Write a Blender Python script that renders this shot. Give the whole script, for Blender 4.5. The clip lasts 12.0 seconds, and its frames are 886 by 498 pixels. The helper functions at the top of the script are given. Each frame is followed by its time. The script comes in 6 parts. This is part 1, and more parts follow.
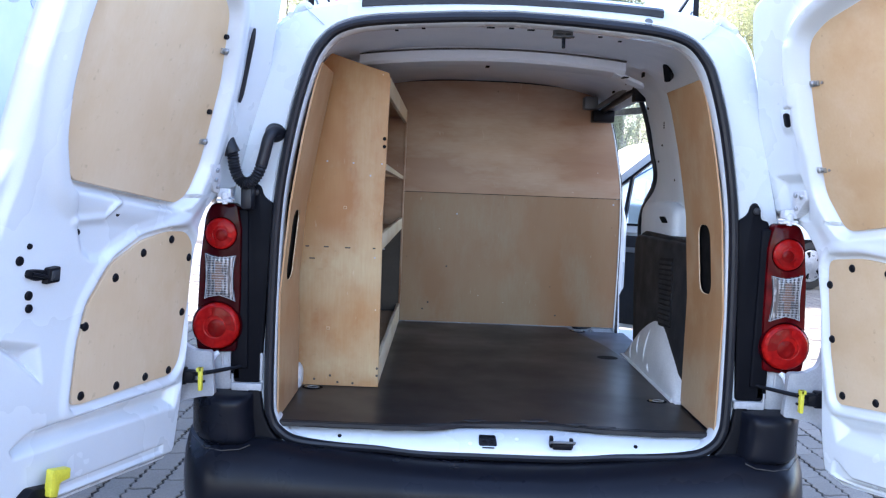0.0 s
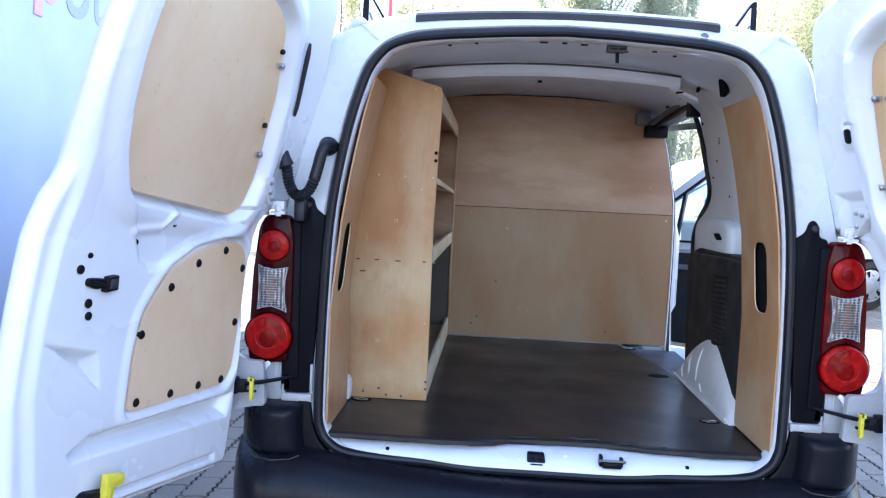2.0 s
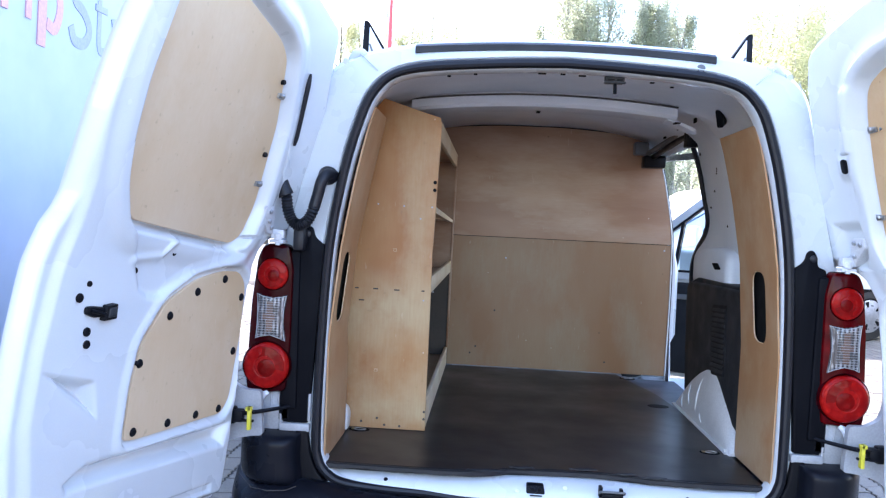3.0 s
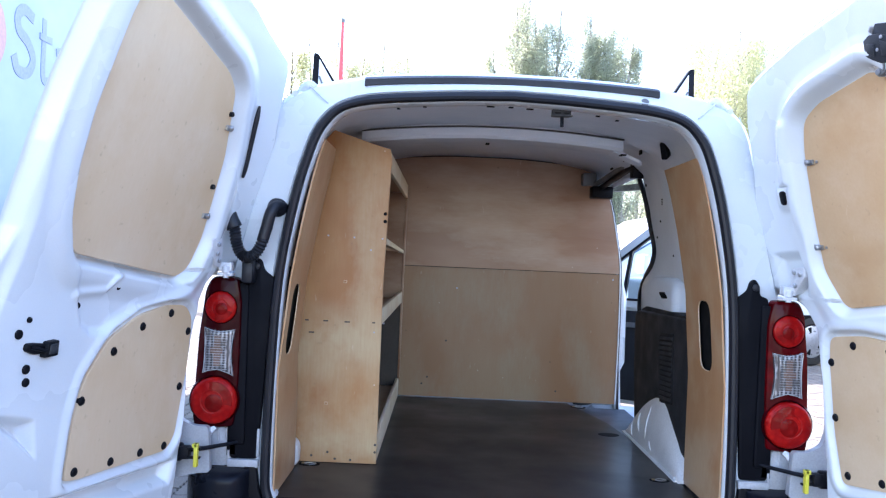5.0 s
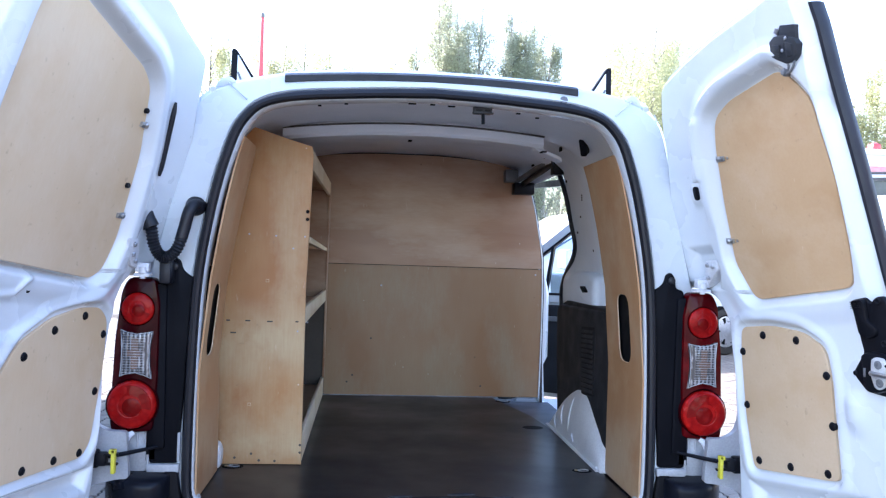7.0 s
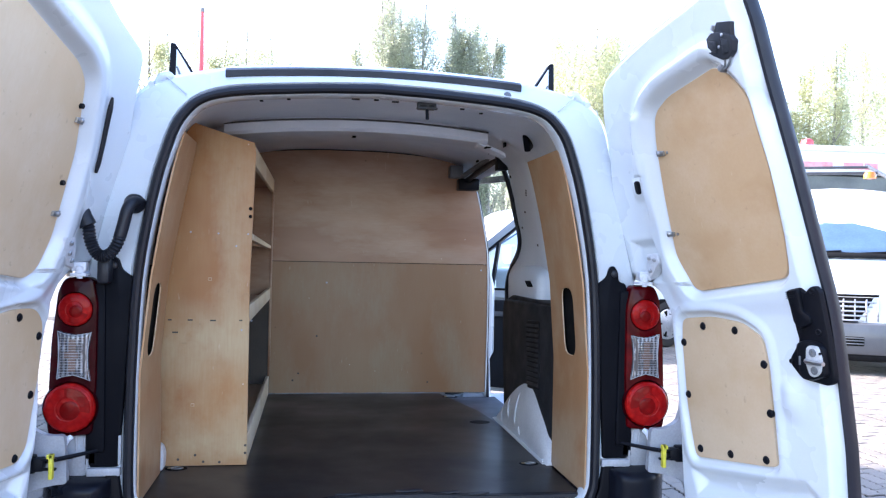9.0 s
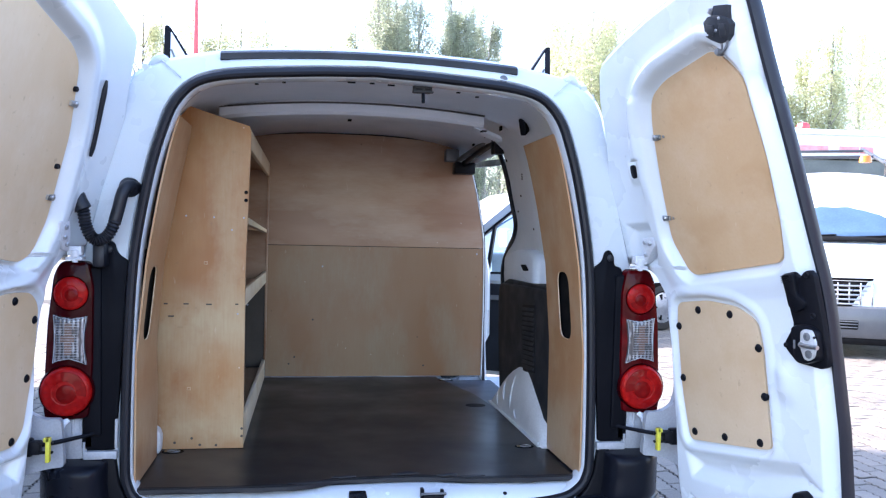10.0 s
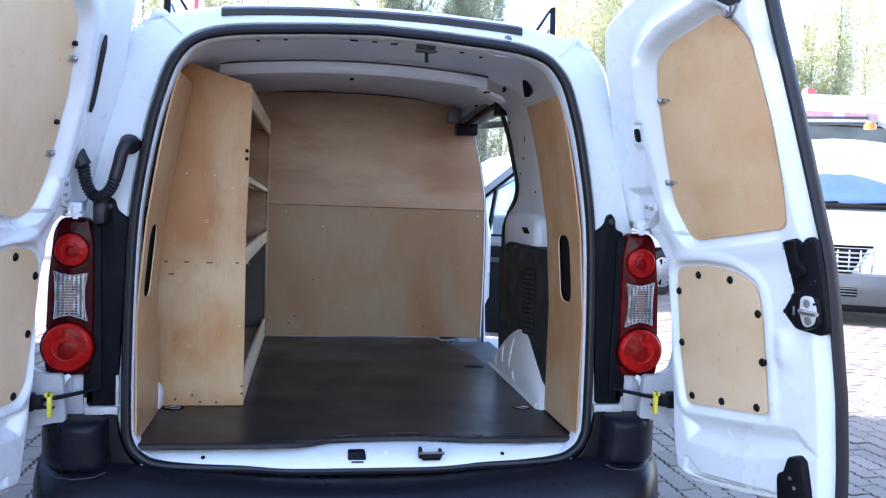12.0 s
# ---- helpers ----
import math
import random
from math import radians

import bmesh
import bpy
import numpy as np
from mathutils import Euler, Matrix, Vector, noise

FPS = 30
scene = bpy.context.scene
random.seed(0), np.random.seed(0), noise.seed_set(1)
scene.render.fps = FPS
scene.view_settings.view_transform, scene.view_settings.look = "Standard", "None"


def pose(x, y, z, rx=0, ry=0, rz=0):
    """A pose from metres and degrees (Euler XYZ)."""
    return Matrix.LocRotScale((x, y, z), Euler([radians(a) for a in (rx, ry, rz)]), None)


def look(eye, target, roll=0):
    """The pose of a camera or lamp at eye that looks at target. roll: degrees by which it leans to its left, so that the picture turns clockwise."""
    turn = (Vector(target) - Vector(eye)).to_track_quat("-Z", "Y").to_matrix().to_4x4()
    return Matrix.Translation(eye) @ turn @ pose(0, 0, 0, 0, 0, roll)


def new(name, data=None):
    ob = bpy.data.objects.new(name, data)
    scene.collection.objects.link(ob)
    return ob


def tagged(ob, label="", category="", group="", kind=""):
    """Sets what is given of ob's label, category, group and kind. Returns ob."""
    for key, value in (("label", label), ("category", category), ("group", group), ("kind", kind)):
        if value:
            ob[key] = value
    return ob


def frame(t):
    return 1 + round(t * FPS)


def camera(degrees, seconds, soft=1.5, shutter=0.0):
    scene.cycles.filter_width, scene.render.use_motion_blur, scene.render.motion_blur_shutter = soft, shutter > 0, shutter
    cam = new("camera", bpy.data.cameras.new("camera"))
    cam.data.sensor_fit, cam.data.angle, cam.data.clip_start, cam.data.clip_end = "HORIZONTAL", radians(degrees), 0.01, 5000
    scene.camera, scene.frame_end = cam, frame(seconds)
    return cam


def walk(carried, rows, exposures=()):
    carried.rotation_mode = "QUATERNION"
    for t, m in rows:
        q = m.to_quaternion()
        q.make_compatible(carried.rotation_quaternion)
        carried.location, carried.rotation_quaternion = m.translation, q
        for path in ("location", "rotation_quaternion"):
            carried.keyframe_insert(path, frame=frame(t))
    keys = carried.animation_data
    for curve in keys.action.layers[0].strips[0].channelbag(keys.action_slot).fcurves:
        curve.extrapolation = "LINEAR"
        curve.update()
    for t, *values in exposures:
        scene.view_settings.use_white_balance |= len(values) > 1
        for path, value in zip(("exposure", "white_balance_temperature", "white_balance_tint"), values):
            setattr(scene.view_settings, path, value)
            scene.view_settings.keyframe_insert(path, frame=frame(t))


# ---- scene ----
cam = camera(55.4, 12.0, soft=1.25)
PATH = [
    (0, (-0.175, -2.327, 1.284), (-0.17, -0.333, 1.127), 2.2),
    (0.5, (-0.176, -2.327, 1.282), (-0.208, -0.333, 1.13), 2.3),
    (1, (-0.175, -2.329, 1.285), (-0.252, -0.336, 1.133), 2.4),
    (1.5, (-0.18, -2.328, 1.282), (-0.289, -0.336, 1.135), 2.6),
    (2, (-0.179, -2.327, 1.283), (-0.291, -0.334, 1.155), 2.7),
    (2.5, (-0.18, -2.327, 1.285), (-0.292, -0.333, 1.189), 2.8),
    (3, (-0.18, -2.33, 1.282), (-0.292, -0.334, 1.224), 2.8),
    (5, (-0.175, -2.333, 1.289), (-0.177, -0.333, 1.305), 2.5),
    (5.5, (-0.174, -2.333, 1.29), (-0.131, -0.333, 1.307), 2.4),
    (6, (-0.172, -2.333, 1.289), (-0.09, -0.335, 1.305), 2.1),
    (6.5, (-0.173, -2.332, 1.29), (-0.056, -0.336, 1.304), 1.8),
    (7, (-0.171, -2.335, 1.29), (0.005, -0.342, 1.305), 1.8),
    (7.5, (-0.172, -2.334, 1.291), (0.05, -0.346, 1.306), 1.8),
    (9.5, (-0.169, -2.333, 1.286), (0.143, -0.358, 1.292), 1.1),
    (10, (-0.17, -2.333, 1.288), (0.144, -0.358, 1.26), 1.2),
    (10.5, (-0.169, -2.332, 1.289), (0.144, -0.358, 1.248), 1.3),
    (11, (-0.17, -2.332, 1.291), (0.143, -0.358, 1.225), 1.5),
    (11.5, (-0.17, -2.331, 1.291), (0.143, -0.358, 1.2), 1.6),
    (12, (-0.171, -2.328, 1.288), (0.144, -0.357, 1.169), 2.0),
]
walk(cam, [(t, look(eye, target, roll)) for t, eye, target, roll in PATH], [(0, 3.11, 6540, 21), (3, 3.09, 6530, 21), (5, 2.99, 6410, 21), (7.5, 2.94, 6390, 21), (12, 2.92, 6410, 21)])

# ---- light ----
world = bpy.data.worlds.new("sky")
scene.world = world
world.use_nodes = True
wn = world.node_tree
sky = wn.nodes.new("ShaderNodeTexSky")
sky.sky_type = "NISHITA"
sky.sun_disc = False
SUN_ELEV, SUN_ROT = 27, -65
sky.sun_elevation, sky.sun_rotation = radians(SUN_ELEV), radians(SUN_ROT)
sky.dust_density, sky.ozone_density = 1.0, 1.5
wn.nodes["Background"].inputs[1].default_value = 0.15
wn.links.new(sky.outputs[0], wn.nodes["Background"].inputs[0])
sun = new("sun", bpy.data.lights.new("sun", "SUN"))
sun.data.energy, sun.data.angle, sun.data.color = 2.7, radians(1.5), (1.0, 0.94, 0.84)
sun_way = Vector((math.sin(radians(SUN_ROT)) * math.cos(radians(SUN_ELEV)), math.cos(radians(SUN_ROT)) * math.cos(radians(SUN_ELEV)), math.sin(radians(SUN_ELEV))))
sun.matrix_world = look(sun_way * 50, (0, 0, 0))

# ---- materials ----


def shader(name, rough=0.5, metal=0.0, coat=0.0, spec=0.5):
    m = bpy.data.materials.new(name)
    m.use_nodes = True
    b = m.node_tree.nodes["Principled BSDF"]
    b.inputs["Roughness"].default_value, b.inputs["Metallic"].default_value = rough, metal
    b.inputs["Coat Weight"].default_value, b.inputs["Specular IOR Level"].default_value = coat, spec
    b.inputs["Coat Roughness"].default_value = 0.05
    return m, m.node_tree, b


def node(t, kind, **values):
    n = t.nodes.new(kind)
    for key, value in values.items():
        n.inputs[key].default_value = value
    return n


def mixed(t, fac, a, b, mode="MIX"):
    n = t.nodes.new("ShaderNodeMix")
    n.data_type, n.blend_type = "RGBA", mode
    for sock, v in ((0, fac), (6, a), (7, b)):
        if isinstance(v, bpy.types.NodeSocket):
            t.links.new(v, n.inputs[sock])
        else:
            n.inputs[sock].default_value = v if sock == 0 else (*v, 1)
    return n.outputs[2]


def coords(t, scale=(1, 1, 1), turn=(0, 0, 0)):
    c = t.nodes.new("ShaderNodeTexCoord")
    m = t.nodes.new("ShaderNodeMapping")
    m.inputs["Scale"].default_value = scale
    m.inputs["Rotation"].default_value = turn
    t.links.new(c.outputs["Object"], m.inputs["Vector"])
    return m.outputs[0]


def noisy(t, vec, scale, detail=4.0, lo=0.35, hi=0.65, rough=0.55):
    n = node(t, "ShaderNodeTexNoise", Scale=scale, Detail=detail, Roughness=rough)
    t.links.new(vec, n.inputs["Vector"])
    r = node(t, "ShaderNodeMapRange")
    r.inputs["From Min"].default_value, r.inputs["From Max"].default_value = lo, hi
    t.links.new(n.outputs["Fac"], r.inputs["Value"])
    return r.outputs[0]


def bumped(t, b, height, strength=0.2, distance=0.002):
    n = node(t, "ShaderNodeBump", Strength=strength, Distance=distance)
    t.links.new(height, n.inputs["Height"])
    t.links.new(n.outputs[0], b.inputs["Normal"])


def plain(name, base, dark, rough=0.5, scale=9.0, fine=180.0, bump=0.1, dents=0.0, speck=0.12, **kw):
    """A surface with broad stains and a fine grain."""
    m, t, b = shader(name, rough, **kw)
    v = coords(t)
    broad, grain = noisy(t, v, scale), noisy(t, v, fine, 2.0)
    c = mixed(t, broad, base, dark)
    c = mixed(t, grain, c, mixed(t, speck, c, (0, 0, 0)))
    t.links.new(c, b.inputs["Base Color"])
    r = node(t, "ShaderNodeMapRange")
    r.inputs["To Min"].default_value, r.inputs["To Max"].default_value = max(0.02, rough - 0.07), rough + 0.08
    t.links.new(broad, r.inputs["Value"])
    t.links.new(r.outputs[0], b.inputs["Roughness"])
    if dents:
        swell = noisy(t, coords(t, (1, 1.6, 1)), 7.0, 2.0, 0.2, 0.8)
        bumped(t, b, swell, dents, 0.02)
    elif bump:
        bumped(t, b, grain, bump, 0.001)
    return m


def plywood(name, base, dark, pale, stretch, gloss=0.45, smear=(1, 1, 1), cloud=1.0, stain=None, shine=0.4):
    """Varnished birch ply: cloudy patches, long grain, small knots and pale nicks."""
    m, t, b = shader(name, gloss, spec=shine)
    v = coords(t)
    w = coords(t, smear)
    g = coords(t, stretch)
    c = mixed(t, noisy(t, w, 2.3, 3.0, 0.41, 0.60), base, dark)
    haze = noisy(t, w, 3.3, 5.0, 0.46, 0.66, 0.62)
    hm = t.nodes.new("ShaderNodeMath")
    hm.operation = "MULTIPLY"
    hm.inputs[1].default_value = cloud
    t.links.new(haze, hm.inputs[0])
    c = mixed(t, hm.outputs[0], c, pale)
    # veneer strips of slightly different tone
    strip = node(t, "ShaderNodeTexVoronoi", Scale=3.1)
    strip.distance = "CHEBYCHEV"
    t.links.new(coords(t, (stretch[0] * 0.22, 0.5, stretch[2] * 0.22)), strip.inputs["Vector"])
    tone = t.nodes.new("ShaderNodeSeparateColor")
    t.links.new(strip.outputs["Color"], tone.inputs[0])
    veneer = t.nodes.new("ShaderNodeMath")
    veneer.operation = "MULTIPLY"
    veneer.inputs[1].default_value = 0.22
    t.links.new(tone.outputs[0], veneer.inputs[0])
    c = mixed(t, veneer.outputs[0], c, mixed(t, 0.6, c, pale))
    for level, spread in stain or ():
        # a washed-out patch across the sheet, ragged at its edges
        sep = t.nodes.new("ShaderNodeSeparateXYZ")
        t.links.new(v, sep.inputs[0])
        off = node(t, "ShaderNodeMapRange")
        off.interpolation_type = "SMOOTHSTEP"
        off.inputs["From Min"].default_value, off.inputs["From Max"].default_value = spread, 0.0
        dist = t.nodes.new("ShaderNodeMath")
        dist.operation = "SUBTRACT"
        dist.inputs[1].default_value = level
        t.links.new(sep.outputs[2], dist.inputs[0])
        ab = t.nodes.new("ShaderNodeMath")
        ab.operation = "ABSOLUTE"
        t.links.new(dist.outputs[0], ab.inputs[0])
        t.links.new(ab.outputs[0], off.inputs["Value"])
        rag = t.nodes.new("ShaderNodeMath")
        rag.operation = "MULTIPLY"
        t.links.new(off.outputs[0], rag.inputs[0])
        t.links.new(noisy(t, v, 6.0, 5.0, 0.28, 0.55, 0.6), rag.inputs[1])
        c = mixed(t, rag.outputs[0], c, pale)
    nick = node(t, "ShaderNodeTexVoronoi", Scale=8.5)
    t.links.new(coords(t, (1, 1, 1), (0.4, 0.7, 0.2)), nick.inputs["Vector"])
    nr = node(t, "ShaderNodeMapRange")
    nr.inputs["From Min"].default_value, nr.inputs["From Max"].default_value = 0.016, 0.026
    nr.inputs["To Min"].default_value, nr.inputs["To Max"].default_value = 0.55, 0.0
    t.links.new(nick.outputs["Distance"], nr.inputs["Value"])
    c = mixed(t, nr.outputs[0], c, (0.80, 0.72, 0.58))
    scuff = noisy(t, coords(t, (1, 1, 0.25), (0.35, 0.3, 0.0)), 70.0, 2.0, 0.71, 0.78)
    sm = t.nodes.new("ShaderNodeMath")
    sm.operation = "MULTIPLY"
    sm.inputs[1].default_value = 0.2
    t.links.new(scuff, sm.inputs[0])
    c = mixed(t, sm.outputs[0], c, (0.74, 0.64, 0.50))
    grime = noisy(t, v, 45.0, 3.0, 0.66, 0.78)
    sm = t.nodes.new("ShaderNodeMath")
    sm.operation = "MULTIPLY"
    sm.inputs[1].default_value = 0.35
    t.links.new(grime, sm.inputs[0])
    c = mixed(t, sm.outputs[0], c, (0.22, 0.14, 0.08))
    grain = noisy(t, g, 26.0, 5.0, 0.35, 0.7)
    gm = t.nodes.new("ShaderNodeMath")
    gm.operation = "MULTIPLY"
    gm.inputs[1].default_value = 0.38
    t.links.new(grain, gm.inputs[0])
    c = mixed(t, gm.outputs[0], c, mixed(t, 0.45, c, dark))
    k = node(t, "ShaderNodeTexVoronoi", Scale=5.5)
    t.links.new(v, k.inputs["Vector"])
    kr = node(t, "ShaderNodeMapRange")
    kr.inputs["From Min"].default_value, kr.inputs["From Max"].default_value = 0.018, 0.03
    kr.inputs["To Min"].default_value, kr.inputs["To Max"].default_value = 0.5, 0.0
    t.links.new(k.outputs["Distance"], kr.inputs["Value"])
    c = mixed(t, kr.outputs[0], c, (0.10, 0.055, 0.025))
    t.links.new(c, b.inputs["Base Color"])
    bumped(t, b, grain, 0.08, 0.001)
    return m


def metal_paint(name, base, dark, rough=0.28, coat=0.5):
    m = plain(name, base, dark, rough, 3.0, 400.0, 0.004, speck=0.03, coat=coat)
    return m


def glassy(name, color, rough=0.02, alpha=0.0):
    m, t, b = shader(name, rough)
    b.inputs["Base Color"].default_value = (*color, 1)
    b.inputs["Transmission Weight"].default_value = 1.0
    b.inputs["IOR"].default_value = 1.1
    return m


WHITE = metal_paint("white_paint", (0.640, 0.684, 0.710), (0.608, 0.652, 0.680))
INNER = plain("primer_paint", (0.82, 0.87, 0.93), (0.76, 0.815, 0.88), 0.36, 4.0, 260.0, 0.0, 0.22, 0.05)
PLY_WARM = plywood("ply_lining", (0.41, 0.215, 0.098), (0.365, 0.172, 0.067), (0.475, 0.335, 0.205), (2.5, 2.5, 1.4), 0.36, (2.4, 2.4, 2.0), 0.55, ((0.68, 0.24),))
PLY_END = plywood("ply_end", (0.420, 0.198, 0.067), (0.345, 0.124, 0.031), (0.505, 0.365, 0.200), (6, 6, 0.5), 0.42, (1.6, 1, 1.1), 0.6, ((1.00, 0.17), (0.66, 0.10)))
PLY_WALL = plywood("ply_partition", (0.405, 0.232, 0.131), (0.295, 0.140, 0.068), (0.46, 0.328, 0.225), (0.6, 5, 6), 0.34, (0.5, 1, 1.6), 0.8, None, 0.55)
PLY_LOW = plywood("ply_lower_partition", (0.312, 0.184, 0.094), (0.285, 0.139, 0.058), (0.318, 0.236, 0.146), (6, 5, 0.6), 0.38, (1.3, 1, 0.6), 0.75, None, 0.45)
# ply darkened in its colour for the shade inside the shelf
PLY_SHADE = plywood("ply_shade", (0.27, 0.185, 0.11), (0.22, 0.14, 0.075), (0.30, 0.215, 0.14), (0.6, 5, 6), 0.55)
PLY_DOOR = plywood("ply_door", (0.64, 0.488, 0.322), (0.575, 0.408, 0.242), (0.69, 0.565, 0.412), (5, 5, 0.7), 0.38, (1.2, 1.2, 1.0), 0.6)
PLY_TAN = plywood("ply_tan", (0.52, 0.345, 0.190), (0.445, 0.268, 0.130), (0.57, 0.410, 0.258), (0.7, 5, 5), 0.38, (1.3, 1.3, 1.6), 0.7)
# darker copy of the door ply, the lorry's shade put into its colour
PLY_DOOR_SHADE = plywood("ply_door_shade", (0.555, 0.405, 0.258), (0.49, 0.335, 0.192), (0.61, 0.478, 0.332), (0.8, 5, 5), 0.38, (1.2, 1.2, 1.4), 0.6)
PINE = plywood("pine_rail", (0.76, 0.63, 0.44), (0.68, 0.52, 0.32), (0.80, 0.70, 0.53), (6, 0.4, 6), 0.5)
FLOOR = plain("film_faced_ply", (0.0108, 0.0130, 0.0162), (0.0094, 0.0113, 0.0142), 0.36, 3.0, 320.0, 0.03, spec=0.28)
BLACK = plain("black_plastic", (0.0065, 0.007, 0.0098), (0.0048, 0.0052, 0.0076), 0.38, 8.0, 500.0, 0.15, spec=0.12)
BUMPER = plain("bumper_plastic", (0.0068, 0.0082, 0.0135), (0.0052, 0.0063, 0.0105), 0.30, 5.0, 500.0, 0.08, spec=0.17)
RUBBER = plain("rubber_seal", (0.011, 0.0125, 0.018), (0.0085, 0.0095, 0.0135), 0.42, 12.0, 300.0, 0.2, spec=0.34)
EDGE = plain("edge_rubber", (0.014, 0.016, 0.024), (0.011, 0.0125, 0.019), 0.40, 12.0, 300.0, 0.1, spec=0.36)
TRIM = plain("dark_trim", (0.025, 0.027, 0.031), (0.022, 0.0235, 0.027), 0.62, 10.0, 420.0, 0.12, spec=0.2)
STEEL = plain("zinc_steel", (0.52, 0.53, 0.54), (0.36, 0.37, 0.38), 0.42, 20.0, 200.0, 0.1, metal=1.0)
ZINC = plain("matt_zinc", (0.60, 0.61, 0.60), (0.48, 0.49, 0.48), 0.5, 40.0, 300.0, 0.1, metal=0.25)
BRASSY = plain("passivated_steel", (0.42, 0.33, 0.19), (0.30, 0.22, 0.12), 0.45, 25.0, 200.0, 0.1, metal=0.7)
DULL = plain("dull_primer", (0.45, 0.46, 0.48), (0.35, 0.36, 0.38), 0.5, 14.0, 200.0, 0.1)
CASING = plain("grey_black_casing", (0.032, 0.035, 0.042), (0.024, 0.027, 0.032), 0.42, 8.0, 300.0, 0.1, spec=0.3)
YELLOW = plain("yellow_plastic", (0.72, 0.66, 0.06), (0.62, 0.55, 0.04), 0.4, 30.0, 200.0, 0.05)
DARK = plain("dark_cavity", (0.006, 0.006, 0.0065), (0.004, 0.004, 0.0045), 0.8, 10.0, 100.0, 0.1, spec=0.15)
SEAM = plain("dusty_seam", (0.065, 0.060, 0.055), (0.045, 0.042, 0.040), 0.7, 20.0, 200.0, 0.1)
CORNER = plain("matt_trim", (0.0058, 0.0062, 0.0088), (0.0044, 0.0048, 0.007), 0.5, 8.0, 500.0, 0.15, spec=0.06)
PALESEAM = plain("painted_seam", (0.62, 0.64, 0.67), (0.56, 0.58, 0.61), 0.4, 14.0, 200.0, 0.05)
# white door paint, greyed in colour for the shade at the hinge
FLANGE_SHADE = plain("flange_shade", (0.42, 0.43, 0.45), (0.34, 0.35, 0.37), 0.42, 12.0, 200.0, 0.08)
CAVITY = plain("shaded_plastic", (0.014, 0.014, 0.015), (0.011, 0.011, 0.012), 0.7, 10.0, 200.0, 0.1, spec=0.2)
# dark brown painted for shelf shade; also sunk screws and nail marks
SHADE_AND_MARKS = plain("shelf_shade_and_marks", (0.070, 0.054, 0.041), (0.048, 0.037, 0.029), 0.5, 3.0, 120.0, 0.1)
TYRE = plain("tyre_rubber", (0.02, 0.02, 0.02), (0.035, 0.034, 0.032), 0.75, 10.0, 150.0, 0.3)
RACK = plain("rack_steel", (0.045, 0.047, 0.052), (0.033, 0.035, 0.039), 0.45, 12.0, 200.0, 0.1)
ALLOY = plain("silver_hubcap", (0.55, 0.56, 0.58), (0.45, 0.46, 0.48), 0.32, 15.0, 200.0, 0.05, metal=0.6)
GREYP = plain("grey_bumper", (0.16, 0.17, 0.18), (0.12, 0.125, 0.13), 0.45, 6.0, 200.0, 0.1)
GLASS = glassy("window_glass", (0.85, 0.93, 0.95))
# the sky's reflection is put into the blue base colour
WINDSCREEN = plain("sky_blue_windscreen", (0.085, 0.150, 0.235), (0.060, 0.110, 0.180), 0.06, 2.0, 50.0, 0.0, coat=0.4)
# white lorry side with its bluish shade put into the colour
LORRY = metal_paint("lorry_shade_white", (0.42, 0.51, 0.64), (0.39, 0.475, 0.60), 0.45, 0.0)
FADED_RED = plain("faded_red", (0.62, 0.20, 0.21), (0.66, 0.36, 0.36), 0.5, 5.0, 60.0, 0.05)
RED_PAINT = plain("red_paint", (0.58, 0.07, 0.08), (0.50, 0.06, 0.07), 0.4, 3.0, 60.0, 0.05)
GREY_LETTER = plain("grey_lettering", (0.34, 0.39, 0.48), (0.31, 0.36, 0.45), 0.45, 3.0, 60.0, 0.0)
RED_LETTER = plain("red_lettering", (0.66, 0.36, 0.40), (0.62, 0.33, 0.37), 0.3, 3.0, 60.0, 0.0)
BEACON = plain("orange_beacon", (0.75, 0.22, 0.03), (0.65, 0.18, 0.02), 0.25, 8.0, 100.0, 0.0)
BARK = plain("bark", (0.16, 0.13, 0.10), (0.07, 0.055, 0.045), 0.85, 4.0, 30.0, 0.6)
BIRCH = plain("birch_bark", (0.55, 0.53, 0.49), (0.10, 0.09, 0.08), 0.8, 5.0, 30.0, 0.5)


def lens_material(name, color, dark, scale, coat=0.25):
    m, t, b = shader(name, 0.16, coat=coat, spec=0.08)
    w = node(t, "ShaderNodeTexVoronoi", Scale=scale)
    t.links.new(coords(t), w.inputs["Vector"])
    c = mixed(t, w.outputs["Distance"], color, dark)
    c = mixed(t, noisy(t, coords(t), 22.0), c, dark)
    t.links.new(c, b.inputs["Base Color"])
    bumped(t, b, w.outputs["Distance"], 0.25, 0.004)
    return m


RED_LENS = lens_material("red_lens", (0.52, 0.014, 0.009), (0.24, 0.004, 0.004), 70.0, 0.08)
RED_DARK = lens_material("red_core", (0.27, 0.006, 0.005), (0.13, 0.002, 0.002), 60.0, 0.05)
RED_DEEP = lens_material("red_housing", (0.045, 0.0015, 0.004), (0.025, 0.001, 0.002), 30.0, 0.05)
RED_MID = lens_material("red_prism", (0.38, 0.008, 0.007), (0.16, 0.003, 0.003), 60.0, 0.06)
RED_BODY = lens_material("red_outer_lens", (0.13, 0.002, 0.004), (0.05, 0.001, 0.002), 30.0, 0.10)




